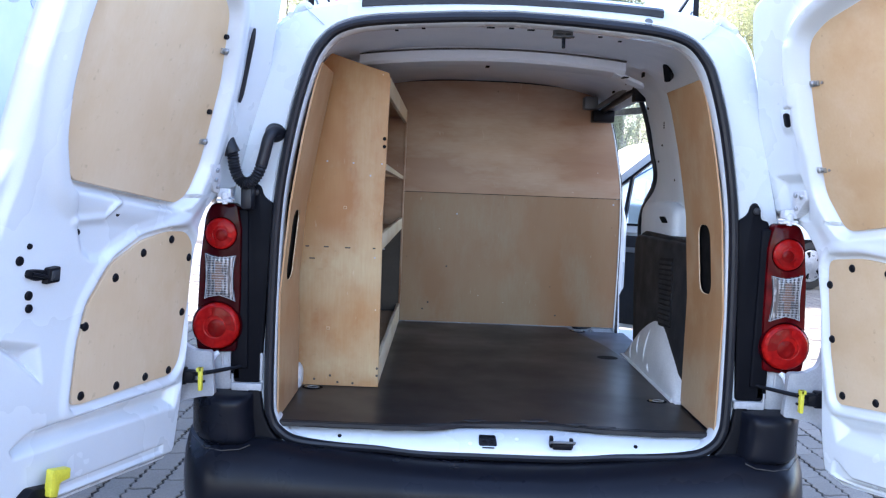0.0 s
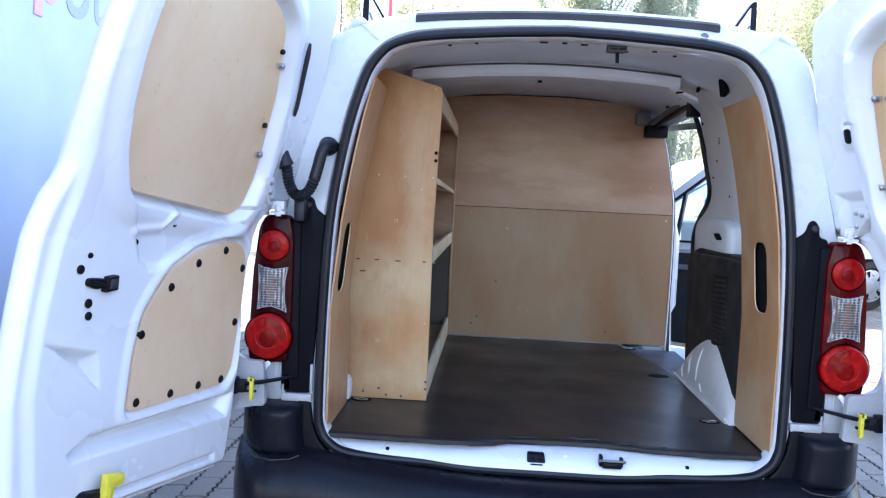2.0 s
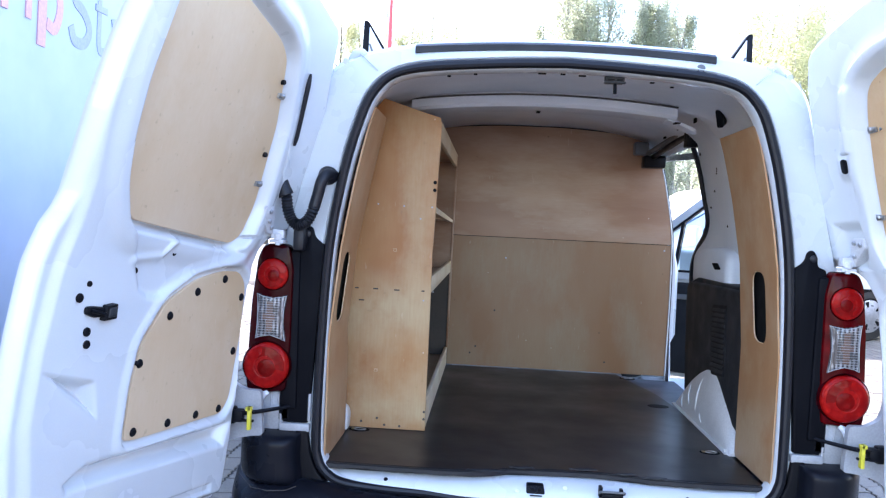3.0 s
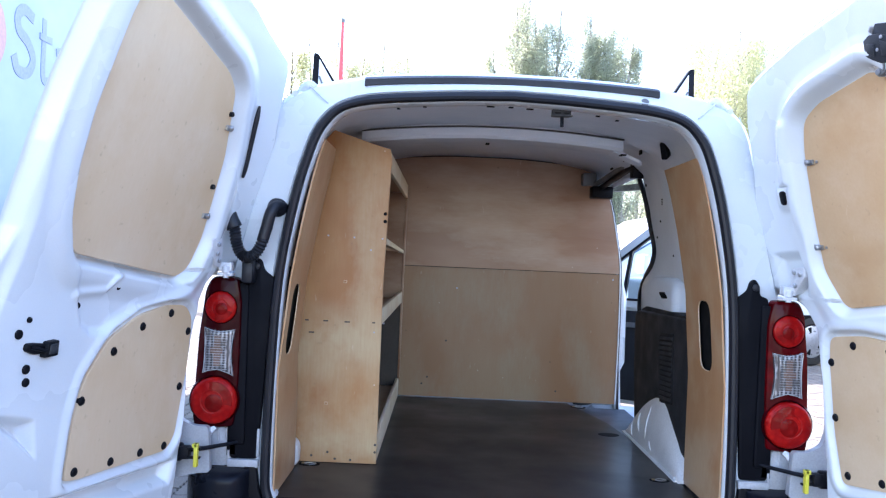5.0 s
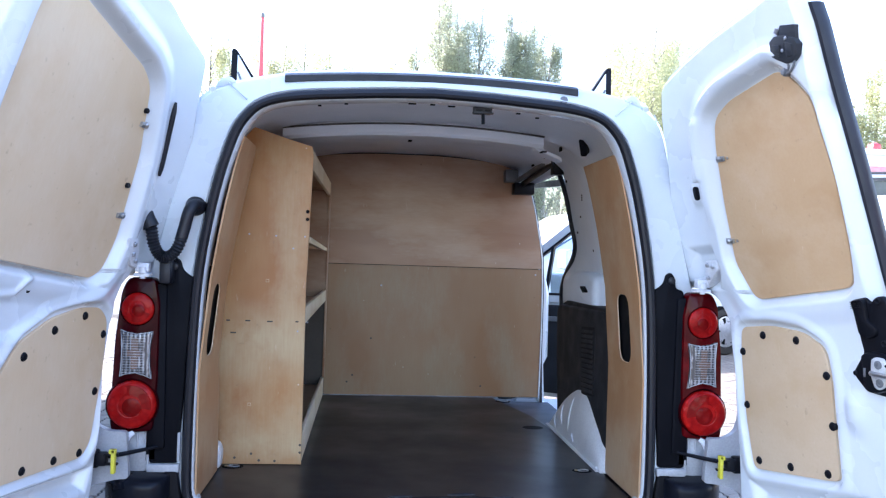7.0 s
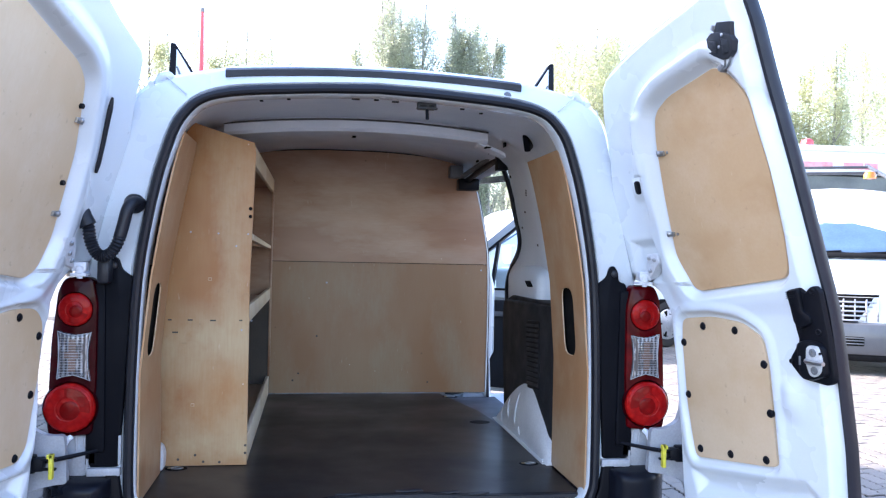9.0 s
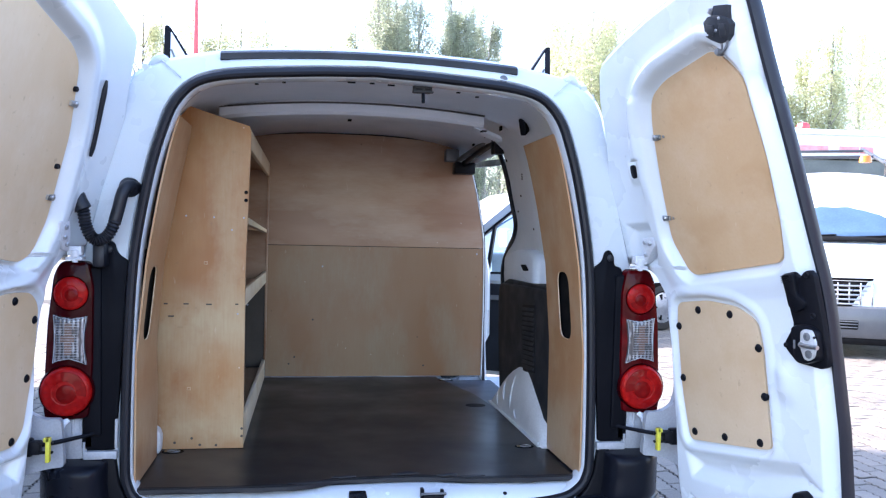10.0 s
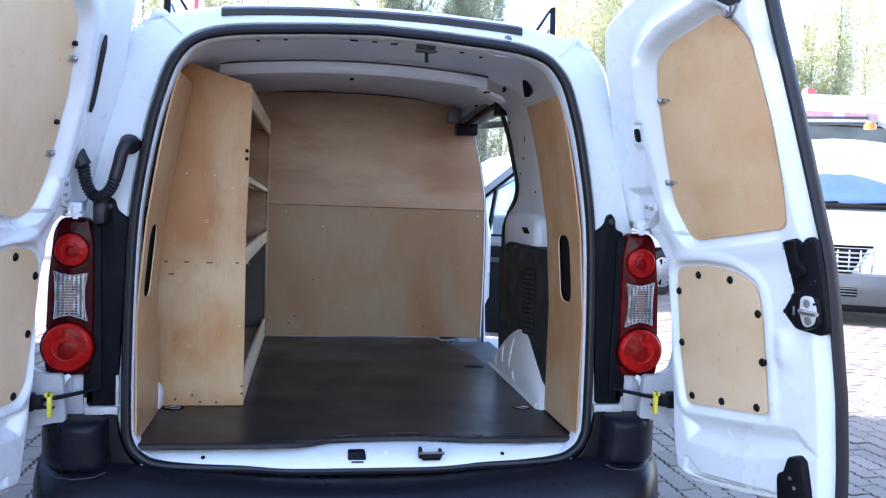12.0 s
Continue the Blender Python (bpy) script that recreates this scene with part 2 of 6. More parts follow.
def clear_lens():
    """Clear plastic over an uneven mirror, with upright flutes."""
    m, t, b = shader("clear_lens", 0.14, metal=0.3, coat=0.2)
    v = coords(t)
    w = node(t, "ShaderNodeTexWave", Scale=28.0, Distortion=1.5)
    w.inputs["Detail Scale"].default_value = 3.0
    t.links.new(v, w.inputs["Vector"])
    c = mixed(t, w.outputs["Fac"], (0.035, 0.035, 0.038), (0.40, 0.40, 0.41))
    c = mixed(t, noisy(t, v, 30.0, 2.0, 0.42, 0.6), c, (0.10, 0.095, 0.095))
    t.links.new(c, b.inputs["Base Color"])
    bumped(t, b, w.outputs["Fac"], 0.4, 0.003)
    return m


CLEAR_LENS = clear_lens()
ARCH = plain("arch_paint", (0.74, 0.74, 0.73), (0.66, 0.66, 0.65), 0.4, 9.0, 200.0, 0.08)
LENS_RIB = plain("lens_rib", (0.48, 0.49, 0.50), (0.26, 0.27, 0.28), 0.12, 30.0, 200.0, 0.0, coat=0.6)
AMBER = plain("amber_reflector", (0.17, 0.105, 0.085), (0.12, 0.075, 0.06), 0.2, 40.0, 200.0, 0.0, coat=0.4)
GREY_PAINT = plain("grey_paint", (0.095, 0.10, 0.108), (0.075, 0.08, 0.087), 0.40, 3.0, 100.0, 0.05, coat=0.3)


def leaf_material(name, a, b_, c_):
    m, t, b = shader(name, 0.55)
    g = t.nodes.new("ShaderNodeNewGeometry")
    ramp = t.nodes.new("ShaderNodeValToRGB")
    ramp.color_ramp.elements[0].color, ramp.color_ramp.elements[1].color = (*a, 1), (*c_, 1)
    e = ramp.color_ramp.elements.new(0.5)
    e.color = (*b_, 1)
    t.links.new(g.outputs["Random Per Island"], ramp.inputs[0])
    t.links.new(ramp.outputs[0], b.inputs["Base Color"])
    tr = t.nodes.new("ShaderNodeBsdfTranslucent")
    t.links.new(mixed(t, 0.35, ramp.outputs[0], (0.9, 0.95, 0.7)), tr.inputs[0])
    mx = t.nodes.new("ShaderNodeMixShader")
    mx.inputs[0].default_value = 0.8
    t.links.new(b.outputs[0], mx.inputs[1])
    t.links.new(tr.outputs[0], mx.inputs[2])
    t.links.new(mx.outputs[0], t.nodes["Material Output"].inputs[0])
    return m


# haze and sky glare over the trees are put into these pale leaf colours
HAZED_GREEN = leaf_material("hazed_leaf_green", (0.22, 0.25, 0.20), (0.29, 0.32, 0.26), (0.37, 0.40, 0.33))
HAZED_GOLD = leaf_material("hazed_leaf_gold", (0.25, 0.265, 0.14), (0.35, 0.36, 0.21), (0.46, 0.455, 0.29))


def paver_material():
    m, t, b = shader("concrete_paver", 0.85)
    o = t.nodes.new("ShaderNodeObjectInfo")
    g = t.nodes.new("ShaderNodeNewGeometry")
    add = t.nodes.new("ShaderNodeMath")
    add.operation = "ADD"
    t.links.new(o.outputs["Random"], add.inputs[0])
    t.links.new(g.outputs["Random Per Island"], add.inputs[1])
    fr = t.nodes.new("ShaderNodeMath")
    fr.operation = "FRACT"
    t.links.new(add.outputs[0], fr.inputs[0])
    c = mixed(t, fr.outputs[0], (0.305, 0.268, 0.225), (0.23, 0.202, 0.17))
    pos = t.nodes.new("ShaderNodeMapping")
    t.links.new(g.outputs["Position"], pos.inputs[0])
    c = mixed(t, noisy(t, pos.outputs[0], 1.6), c, (0.195, 0.172, 0.146))
    fine = noisy(t, pos.outputs[0], 130.0, 3.0)
    c = mixed(t, fine, c, mixed(t, 0.3, c, (0.05, 0.05, 0.05)))
    t.links.new(c, b.inputs["Base Color"])
    bumped(t, b, fine, 0.4, 0.002)
    return m


PAVER = paver_material()
SAND = plain("joint_sand", (0.035, 0.031, 0.028), (0.022, 0.020, 0.018), 0.95, 2.0, 90.0, 0.5)
FARGROUND = plain("far_ground", (0.25, 0.236, 0.216), (0.195, 0.185, 0.17), 0.9, 0.15, 12.0, 0.3)

# ---- building helpers ----


def thing(name, at, label, category, group=""):
    e = new(name)
    e.location = at
    e.empty_display_size = 0.1
    return tagged(e, label, category, group)


def part(name, bm, material, parent=None, label="", angle=38, smooth=True):
    """Links a bmesh, whose points are in world metres, as one mesh under a thing or a part."""
    bmesh.ops.recalc_face_normals(bm, faces=bm.faces)
    me = bpy.data.meshes.new(name)
    bm.to_mesh(me)
    bm.free()
    me.materials.append(material)
    if smooth:
        me.shade_smooth()
        me.set_sharp_from_angle(angle=radians(angle))
    ob = new(name, me)
    if parent is not None:
        ob.parent = parent
        if parent.type == "EMPTY":
            ob.matrix_parent_inverse = Matrix.Translation(parent.location).inverted()
    if label:
        tagged(ob, label)
    return ob


def box(bm, lo, hi, bevel=0.0, m=None, segs=2):
    r = bmesh.ops.create_cube(bm, size=1)
    vs = r["verts"]
    for v in vs:
        v.co = Vector([lo[i] + (v.co[i] + 0.5) * (hi[i] - lo[i]) for i in range(3)])
    if bevel:
        es = list({e for v in vs for e in v.link_edges})
        r = bmesh.ops.bevel(bm, geom=es, offset=bevel, segments=segs, affect="EDGES", profile=0.5)
        vs = list({v for f in r["faces"] for v in f.verts} | {v for v in vs if v.is_valid})
    if m is not None:
        for v in vs:
            v.co = m @ v.co
    return vs


def prism(bm, pts, d0, d1, at):
    """A flat outline, pushed from depth d0 to d1; at(a, b, d) gives the place."""
    lo = [bm.verts.new(at(a, b, d0)) for a, b in pts]
    hi = [bm.verts.new(at(a, b, d1)) for a, b in pts]
    n = len(pts)
    bm.faces.new(lo[::-1])
    bm.faces.new(hi)
    for i in range(n):
        j = (i + 1) % n
        bm.faces.new((lo[i], lo[j], hi[j], hi[i]))


def soft_prism(bm, pts, d0, d1, at, r=0.002):
    """The same with a rounded rim on its d1 side."""
    c = inset(pts, r)
    loops = [[bm.verts.new(at(a, b, d)) for a, b in p] for p, d in ((pts, d0), (pts, d1 - r if d1 > d0 else d1 + r), (inset(pts, r * 0.3), d1 - r * 0.3 if d1 > d0 else d1 + r * 0.3), (c, d1))]
    n = len(pts)
    bm.faces.new(loops[0][::-1])
    bm.faces.new(loops[-1])
    for p, q in zip(loops, loops[1:]):
        for i in range(n):
            j = (i + 1) % n
            bm.faces.new((p[i], p[j], q[j], q[i]))


def pillow(bm, pts, d0, d1, at, r, steps=6):
    """A flat outline pushed from d0 to d1, its d1 side rounded by r."""
    loops = [[bm.verts.new(at(a, b, d0)) for a, b in pts]]
    for k in range(steps + 1):
        u = math.pi / 2 * k / steps
        loops.append([bm.verts.new(at(a, b, d1 - r + r * math.sin(u))) for a, b in inset(pts, r * (1 - math.cos(u)))])
    n = len(pts)
    bm.faces.new(loops[0][::-1])
    bm.faces.new(loops[-1])
    for p, q in zip(loops, loops[1:]):
        for i in range(n):
            j = (i + 1) % n
            bm.faces.new((p[i], p[j], q[j], q[i]))


def inset(pts, d):
    """An outline moved inwards by d."""
    n = len(pts)
    area = sum(pts[i][0] * pts[(i + 1) % n][1] - pts[(i + 1) % n][0] * pts[i][1] for i in range(n))
    s = 1 if area > 0 else -1
    out = []
    for i in range(n):
        a, b, c = Vector(pts[i - 1]), Vector(pts[i]), Vector(pts[(i + 1) % n])
        t = (c - a)
        t = t.normalized() if t.length > 1e-9 else Vector((1, 0))
        out.append((b.x - t.y * d * s, b.y + t.x * d * s))
    return out


def rounded(pts, times=3):
    """A closed outline with its corners cut round."""
    for _ in range(times):
        out = []
        n = len(pts)
        for i in range(n):
            a, b = pts[i], pts[(i + 1) % n]
            out += [(a[0] * 0.75 + b[0] * 0.25, a[1] * 0.75 + b[1] * 0.25), (a[0] * 0.25 + b[0] * 0.75, a[1] * 0.25 + b[1] * 0.75)]
        pts = out
    return pts


def corners(pts, r, segs=5):
    """A closed outline with each corner rounded by about r."""
    out = []
    n = len(pts)
    for i in range(n):
        a, b, c = Vector(pts[i - 1]), Vector(pts[i]), Vector(pts[(i + 1) % n])
        k = min(r, 0.45 * (a - b).length, 0.45 * (c - b).length)
        p, q = b + (a - b).normalized() * k, b + (c - b).normalized() * k
        for j in range(segs + 1):
            u = j / segs
            v = p * (1 - u) ** 2 + b * 2 * u * (1 - u) + q * u ** 2
            out.append((v.x, v.y))
    return out


def spline(pts, steps=8):
    """An open line through the points, bent smoothly."""
    ps = [Vector(p) for p in pts]
    ps = [2 * ps[0] - ps[1]] + ps + [2 * ps[-1] - ps[-2]]
    out = []
    for i in range(1, len(ps) - 2):
        a, b, c, d = ps[i - 1:i + 3]
        for k in range(steps):
            u = k / steps
            out.append(0.5 * (2 * b + (c - a) * u + (2 * a - 5 * b + 4 * c - d) * u * u + (3 * b - a - 3 * c + d) * u ** 3))
    return out + [ps[-2]]


def tube(bm, path, radius, segs=8, closed=False, flat=1.0):
    """A round bar along a path; radius may be a function of the share of the way."""
    n = len(path)
    rings = []
    side = None
    for i, p in enumerate(path):
        a, b = (path[i - 1], path[(i + 1) % n]) if closed else (path[max(0, i - 1)], path[min(n - 1, i + 1)])
        t = (Vector(b) - Vector(a)).normalized()
        if side is None:
            side = t.orthogonal().normalized()
        side = (side - t * side.dot(t)).normalized()
        up = t.cross(side)
        r = radius(i / max(1, n - 1)) if callable(radius) else radius
        rings.append([bm.verts.new(Vector(p) + side * math.cos(2 * math.pi * k / segs) * r + up * math.sin(2 * math.pi * k / segs) * r * flat) for k in range(segs)])
    for i in range(n if closed else n - 1):
        p, q = rings[i], rings[(i + 1) % n]
        off = 0
        if closed and i == n - 1:
            off = min(range(segs), key=lambda o: (p[0].co - q[o].co).length)
        for k in range(segs):
            bm.faces.new((p[k], p[(k + 1) % segs], q[(k + 1 + off) % segs], q[(k + off) % segs]))
    if not closed:
        bm.faces.new(rings[0][::-1])
        bm.faces.new(rings[-1])


def disc_stack(bm, centre, axis, rings, segs=24):
    """A turned shape: rings of (radius, distance along the axis)."""
    ax = Vector(axis).normalized()
    s = ax.orthogonal().normalized()
    u = ax.cross(s)
    loops = []
    for r, d in rings:
        c = Vector(centre) + ax * d
        if r <= 1e-6:
            loops.append([bm.verts.new(c)])
        else:
            loops.append([bm.verts.new(c + (s * math.cos(2 * math.pi * k / segs) + u * math.sin(2 * math.pi * k / segs)) * r) for k in range(segs)])
    for p, q in zip(loops, loops[1:]):
        for k in range(segs):
            j = (k + 1) % segs
            if len(p) == 1:
                bm.faces.new((p[0], q[j], q[k]))
            elif len(q) == 1:
                bm.faces.new((p[k], p[j], q[0]))
            else:
                bm.faces.new((p[k], p[j], q[j], q[k]))
    for loop, flip in ((loops[0], True), (loops[-1], False)):
        if len(loop) > 2:
            bm.faces.new(loop[::-1] if flip else loop)


def loft(bm, loops, closed=True, cap=False):
    rows = [[bm.verts.new(p) for p in loop] for loop in loops]
    n = len(rows[0])
    for p, q in zip(rows, rows[1:]):
        for i in range(n if closed else n - 1):
            j = (i + 1) % n
            bm.faces.new((p[i], p[j], q[j], q[i]))
    if cap:
        bm.faces.new(rows[0][::-1])
        bm.faces.new(rows[-1])
    return rows


def interp(table, z):
    return float(np.interp(z, [r[0] for r in table], [r[1] for r in table]))


def inside_distance(poly, X, Z):
    """Distance of each grid point to the outline, above zero inside."""
    P = np.array(poly)
    Q = np.roll(P, -1, axis=0)
    best = np.full(X.shape, 1e9)
    odd = np.zeros(X.shape, bool)
    for (ax, az), (bx, bz) in zip(P, Q):
        dx, dz = bx - ax, bz - az
        u = np.clip(((X - ax) * dx + (Z - az) * dz) / max(dx * dx + dz * dz, 1e-12), 0, 1)
        best = np.minimum(best, np.hypot(X - ax - u * dx, Z - az - u * dz))
        if abs(dz) > 1e-12:
            odd ^= ((az > Z) != (bz > Z)) & (X < (bx - ax) * (Z - az) / dz + ax)
    return np.where(odd, best, -best)


def ramp(d, a, b):
    u = np.clip((d - a) / (b - a), 0, 1)
    return u * u * (3 - 2 * u)

# ---- ground ----
bm = bmesh.new()
bmesh.ops.create_grid(bm, x_segments=40, y_segments=40, size=400)
for v in bm.verts:
    v.co.z = -0.012
ground = part("ground", bm, FARGROUND)
tagged(ground, "pale worn ground of the parking yard reaching the trees", "ground", kind="structure")

# ---- the van ----
van = thing("cargo_van", (0, 0, 0), "white panel van, rear doors swung open, plywood-lined load bay", "van")

# half outlines from the sill's middle to the roof's middle, in x and z
OPENING = [(0, .536), (.20, .537), (.32, .546), (.46, .551), (.555, .560), (.596, .580), (.619, .612), (.627, .68), (.625, .95), (.614, 1.20), (.588, 1.38), (.553, 1.53), (.508, 1.638), (.425, 1.691), (.20, 1.714), (0, 1.723)]
REAR = [(0, .46), (.55, .46), (.79, .50), (.815, .68), (.812, .95), (.760, 1.2), (.712, 1.41), (.682, 1.57), (.622, 1.712), (.41, 1.772), (.2, 1.790), (0, 1.796)]
QUARTER = [(0, .43), (.58, .43), (.83, .46), (.865, .68), (.86, .95), (.81, 1.2), (.755, 1.42), (.712, 1.60), (.650, 1.735), (.42, 1.790), (.2, 1.806), (0, 1.812)]
SIDE = [(0, .36), (.6, .36), (.86, .40), (.90, .68), (.90, .95), (.86, 1.2), (.80, 1.42), (.745, 1.6), (.66, 1.76), (.42, 1.815), (.2, 1.83), (0, 1.836)]


def full(half, y, steps=6):
    """The whole outline at y, from the half one."""
    h = spline([(a, b, 0) for a, b in half], steps)
    if callable(y):
        pts = [(p.x, y(p.x, p.y), p.y) for p in h]
    else:
        pts = [(p.x, y, p.y) for p in h]
    return pts + [(-a, b, c) for a, b, c in pts[-2:0:-1]]


def grown(half, d):
    """A half outline moved outwards by d."""
    ps = [Vector(p) for p in half]
    out = []
    for i, p in enumerate(ps):
        t = ps[min(i + 1, len(ps) - 1)] - ps[max(i - 1, 0)]
        if i in (0, len(ps) - 1):
            n = Vector((0, -1 if i == 0 else 1))
        else:
            n = Vector((t.y, -t.x)).normalized()
        out.append((p.x + n.x * d, p.y + n.y * d))
    return out


def scaled(half, sx, top, low=0.0):
    """A half outline made narrower and lower, for the nose."""
    z0, z1 = half[0][1], half[-1][1]
    return [(a * sx, z0 + low + (b - z0) * (top - z0 - low) / (z1 - z0)) for a, b in half]


# outer shell with the side doorways cut out
bm = bmesh.new()
RIM = [(0, .548), (.52, .552), (.609, .573), (.627, .68)] + OPENING[8:]
stations = [(grown(RIM, .022), lambda x, z: .014), (grown(RIM, .034), lambda x, z: .004), (REAR, lambda x, z: .022 + .02 * max(0, z - 1.2)), (grown(REAR, .018), lambda x, z: .052 + .02 * max(0, z - 1.2)), (QUARTER, .16), (SIDE, .52), (SIDE, .80), (SIDE, 1.10), (SIDE, 1.92), (SIDE, 2.02), (SIDE, 2.30), (scaled(SIDE, .99, 1.79), 2.55), (scaled(SIDE, .985, 1.56), 2.95), (scaled(SIDE, .98, 1.24), 3.35), (scaled(SIDE, .96, 1.10), 3.55), (scaled(SIDE, .90, .98), 4.00), (scaled(SIDE, .72, .80), 4.22)]
rows = loft(bm, [full(h, y) for h, y in stations])
bm.faces.new(rows[-1])
gone = []
for f in bm.faces:
    c = f.calc_center_median()
    if c.x > 0.5 and 1.10 < c.y < 2.95 and .48 < c.z < 1.71:
        gone.append(f)
bmesh.ops.delete(bm, geom=gone, context="FACES")
shell = part("body_shell", bm, WHITE, van, "glossy white painted sheet steel")
mod = shell.modifiers.new("thick", "SOLIDIFY")
mod.thickness, mod.offset = 0.004, -1

# pressed frame round the rear opening
bm = bmesh.new()
loft(bm, [full(grown(OPENING, d), y) for d, y in ((.006, .000), (.000, -.003), (-.003, .004), (-.004, .03), (-.002, .06), (.03, .075))])
part("opening_flange", bm, WHITE, van)

# rubber seal round the opening
bm = bmesh.new()
loft(bm, [full(grown(OPENING, d), y) for d, y in ((.000, .004), (.001, -.010), (.005, -.018), (.012, -.021), (.021, -.018), (.026, -.010), (.028, .008))])
part("door_seal", bm, RUBBER, van, "black rubber seal with a soft hollow edge")

# sill behind the seal
bm = bmesh.new()
prof = [(.10, .583), (.050, .581), (.024, .574), (.004, .563), (-.010, .551), (-.016, .540), (-.016, .528), (.10, .528)]
loft(bm, [[(x, y, z) for y, z in prof] for x in np.linspace(-.60, .60, 25)], closed=True, cap=True)
part("sill", bm, WHITE, van)

bm = bmesh.new()
soft_prism(bm, corners([(-.049, .532), (.009, .532), (.000, .574), (-.047, .574)], .004), -.030, .016, lambda a, b, d: Vector((a, -d + .35 * (b - .532), b)), .004)
box(bm, (-.038, -.012, .563), (-.026, -.004, .566), .001)
box(bm, (-.038, -.020, .548), (-.004, -.014, .551), .001)
box(bm, (-.016, -.010, .560), (-.006, -.003, .568), .001)
part("latch_cover", bm, BLACK, van, "black plastic latch cover on the sill")
bm = bmesh.new()
tube(bm, [Vector(p) for p in ((.152, -.010, .566), (.152, -.030, .576), (.155, -.036, .578), (.215, -.036, .578), (.218, -.030, .576), (.218, -.010, .566))], .0035)
striker = part("striker", bm, GREYP, van, "zinc striker loop on a black base")
bm = bmesh.new()
box(bm, (.158, -.028, .553), (.212, .002, .570), .004)
box(bm, (.150, -.020, .556), (.160, .004, .586), .003)
box(bm, (.206, -.020, .556), (.216, .0, .582), .003)
part("striker_base", bm, BLACK, striker)
for x, z in ((-.44, .562), (.395, .562), (.06, .568), (-.072, .556)):
    bm = bmesh.new()
    disc_stack(bm, (x, .004 + (z - .563) * 1.3, z), (0, -.6, 1), ((.006, -.003), (.006, .001), (.004, .0015)), 12)
    part("drain_plug", bm, BLACK if abs(x) > .1 else INNER, van)

# black corner trims, from the bumper up beside the seal
for side in (1, -1):
    def cp(a, b, d, s=side):
        return Vector((s * a, .012 - d, b))
    bm = bmesh.new()
    pts = corners([(.664, .706), (.757, .706), (.756, .80), (.738, 1.10), (.728, 1.21), (.705, 1.215), (.703, 1.245), (.690, 1.262), (.676, 1.255), (.668, 1.228), (.636, 1.206), (.650, 1.0), (.660, .80)], .012)
    soft_prism(bm, pts, -.02, .016, cp, .008)
    part("corner_trim", bm, CORNER, van, "matt black plastic corner trim")
    bm = bmesh.new()
    pts = corners([(.700, .745), (.748, .745), (.735, 1.19), (.706, 1.19)], .01)
    soft_prism(bm, pts, .012, .024, cp, .006)
    part("trim_rib", bm, CORNER, van)
    bm = bmesh.new()
    disc_stack(bm, cp(.690, 1.238, .014), (0, -1, 0), ((.010, 0), (.010, .005), (.006, .007)), 14)
    part("rubber_stop", bm, RUBBER, van)

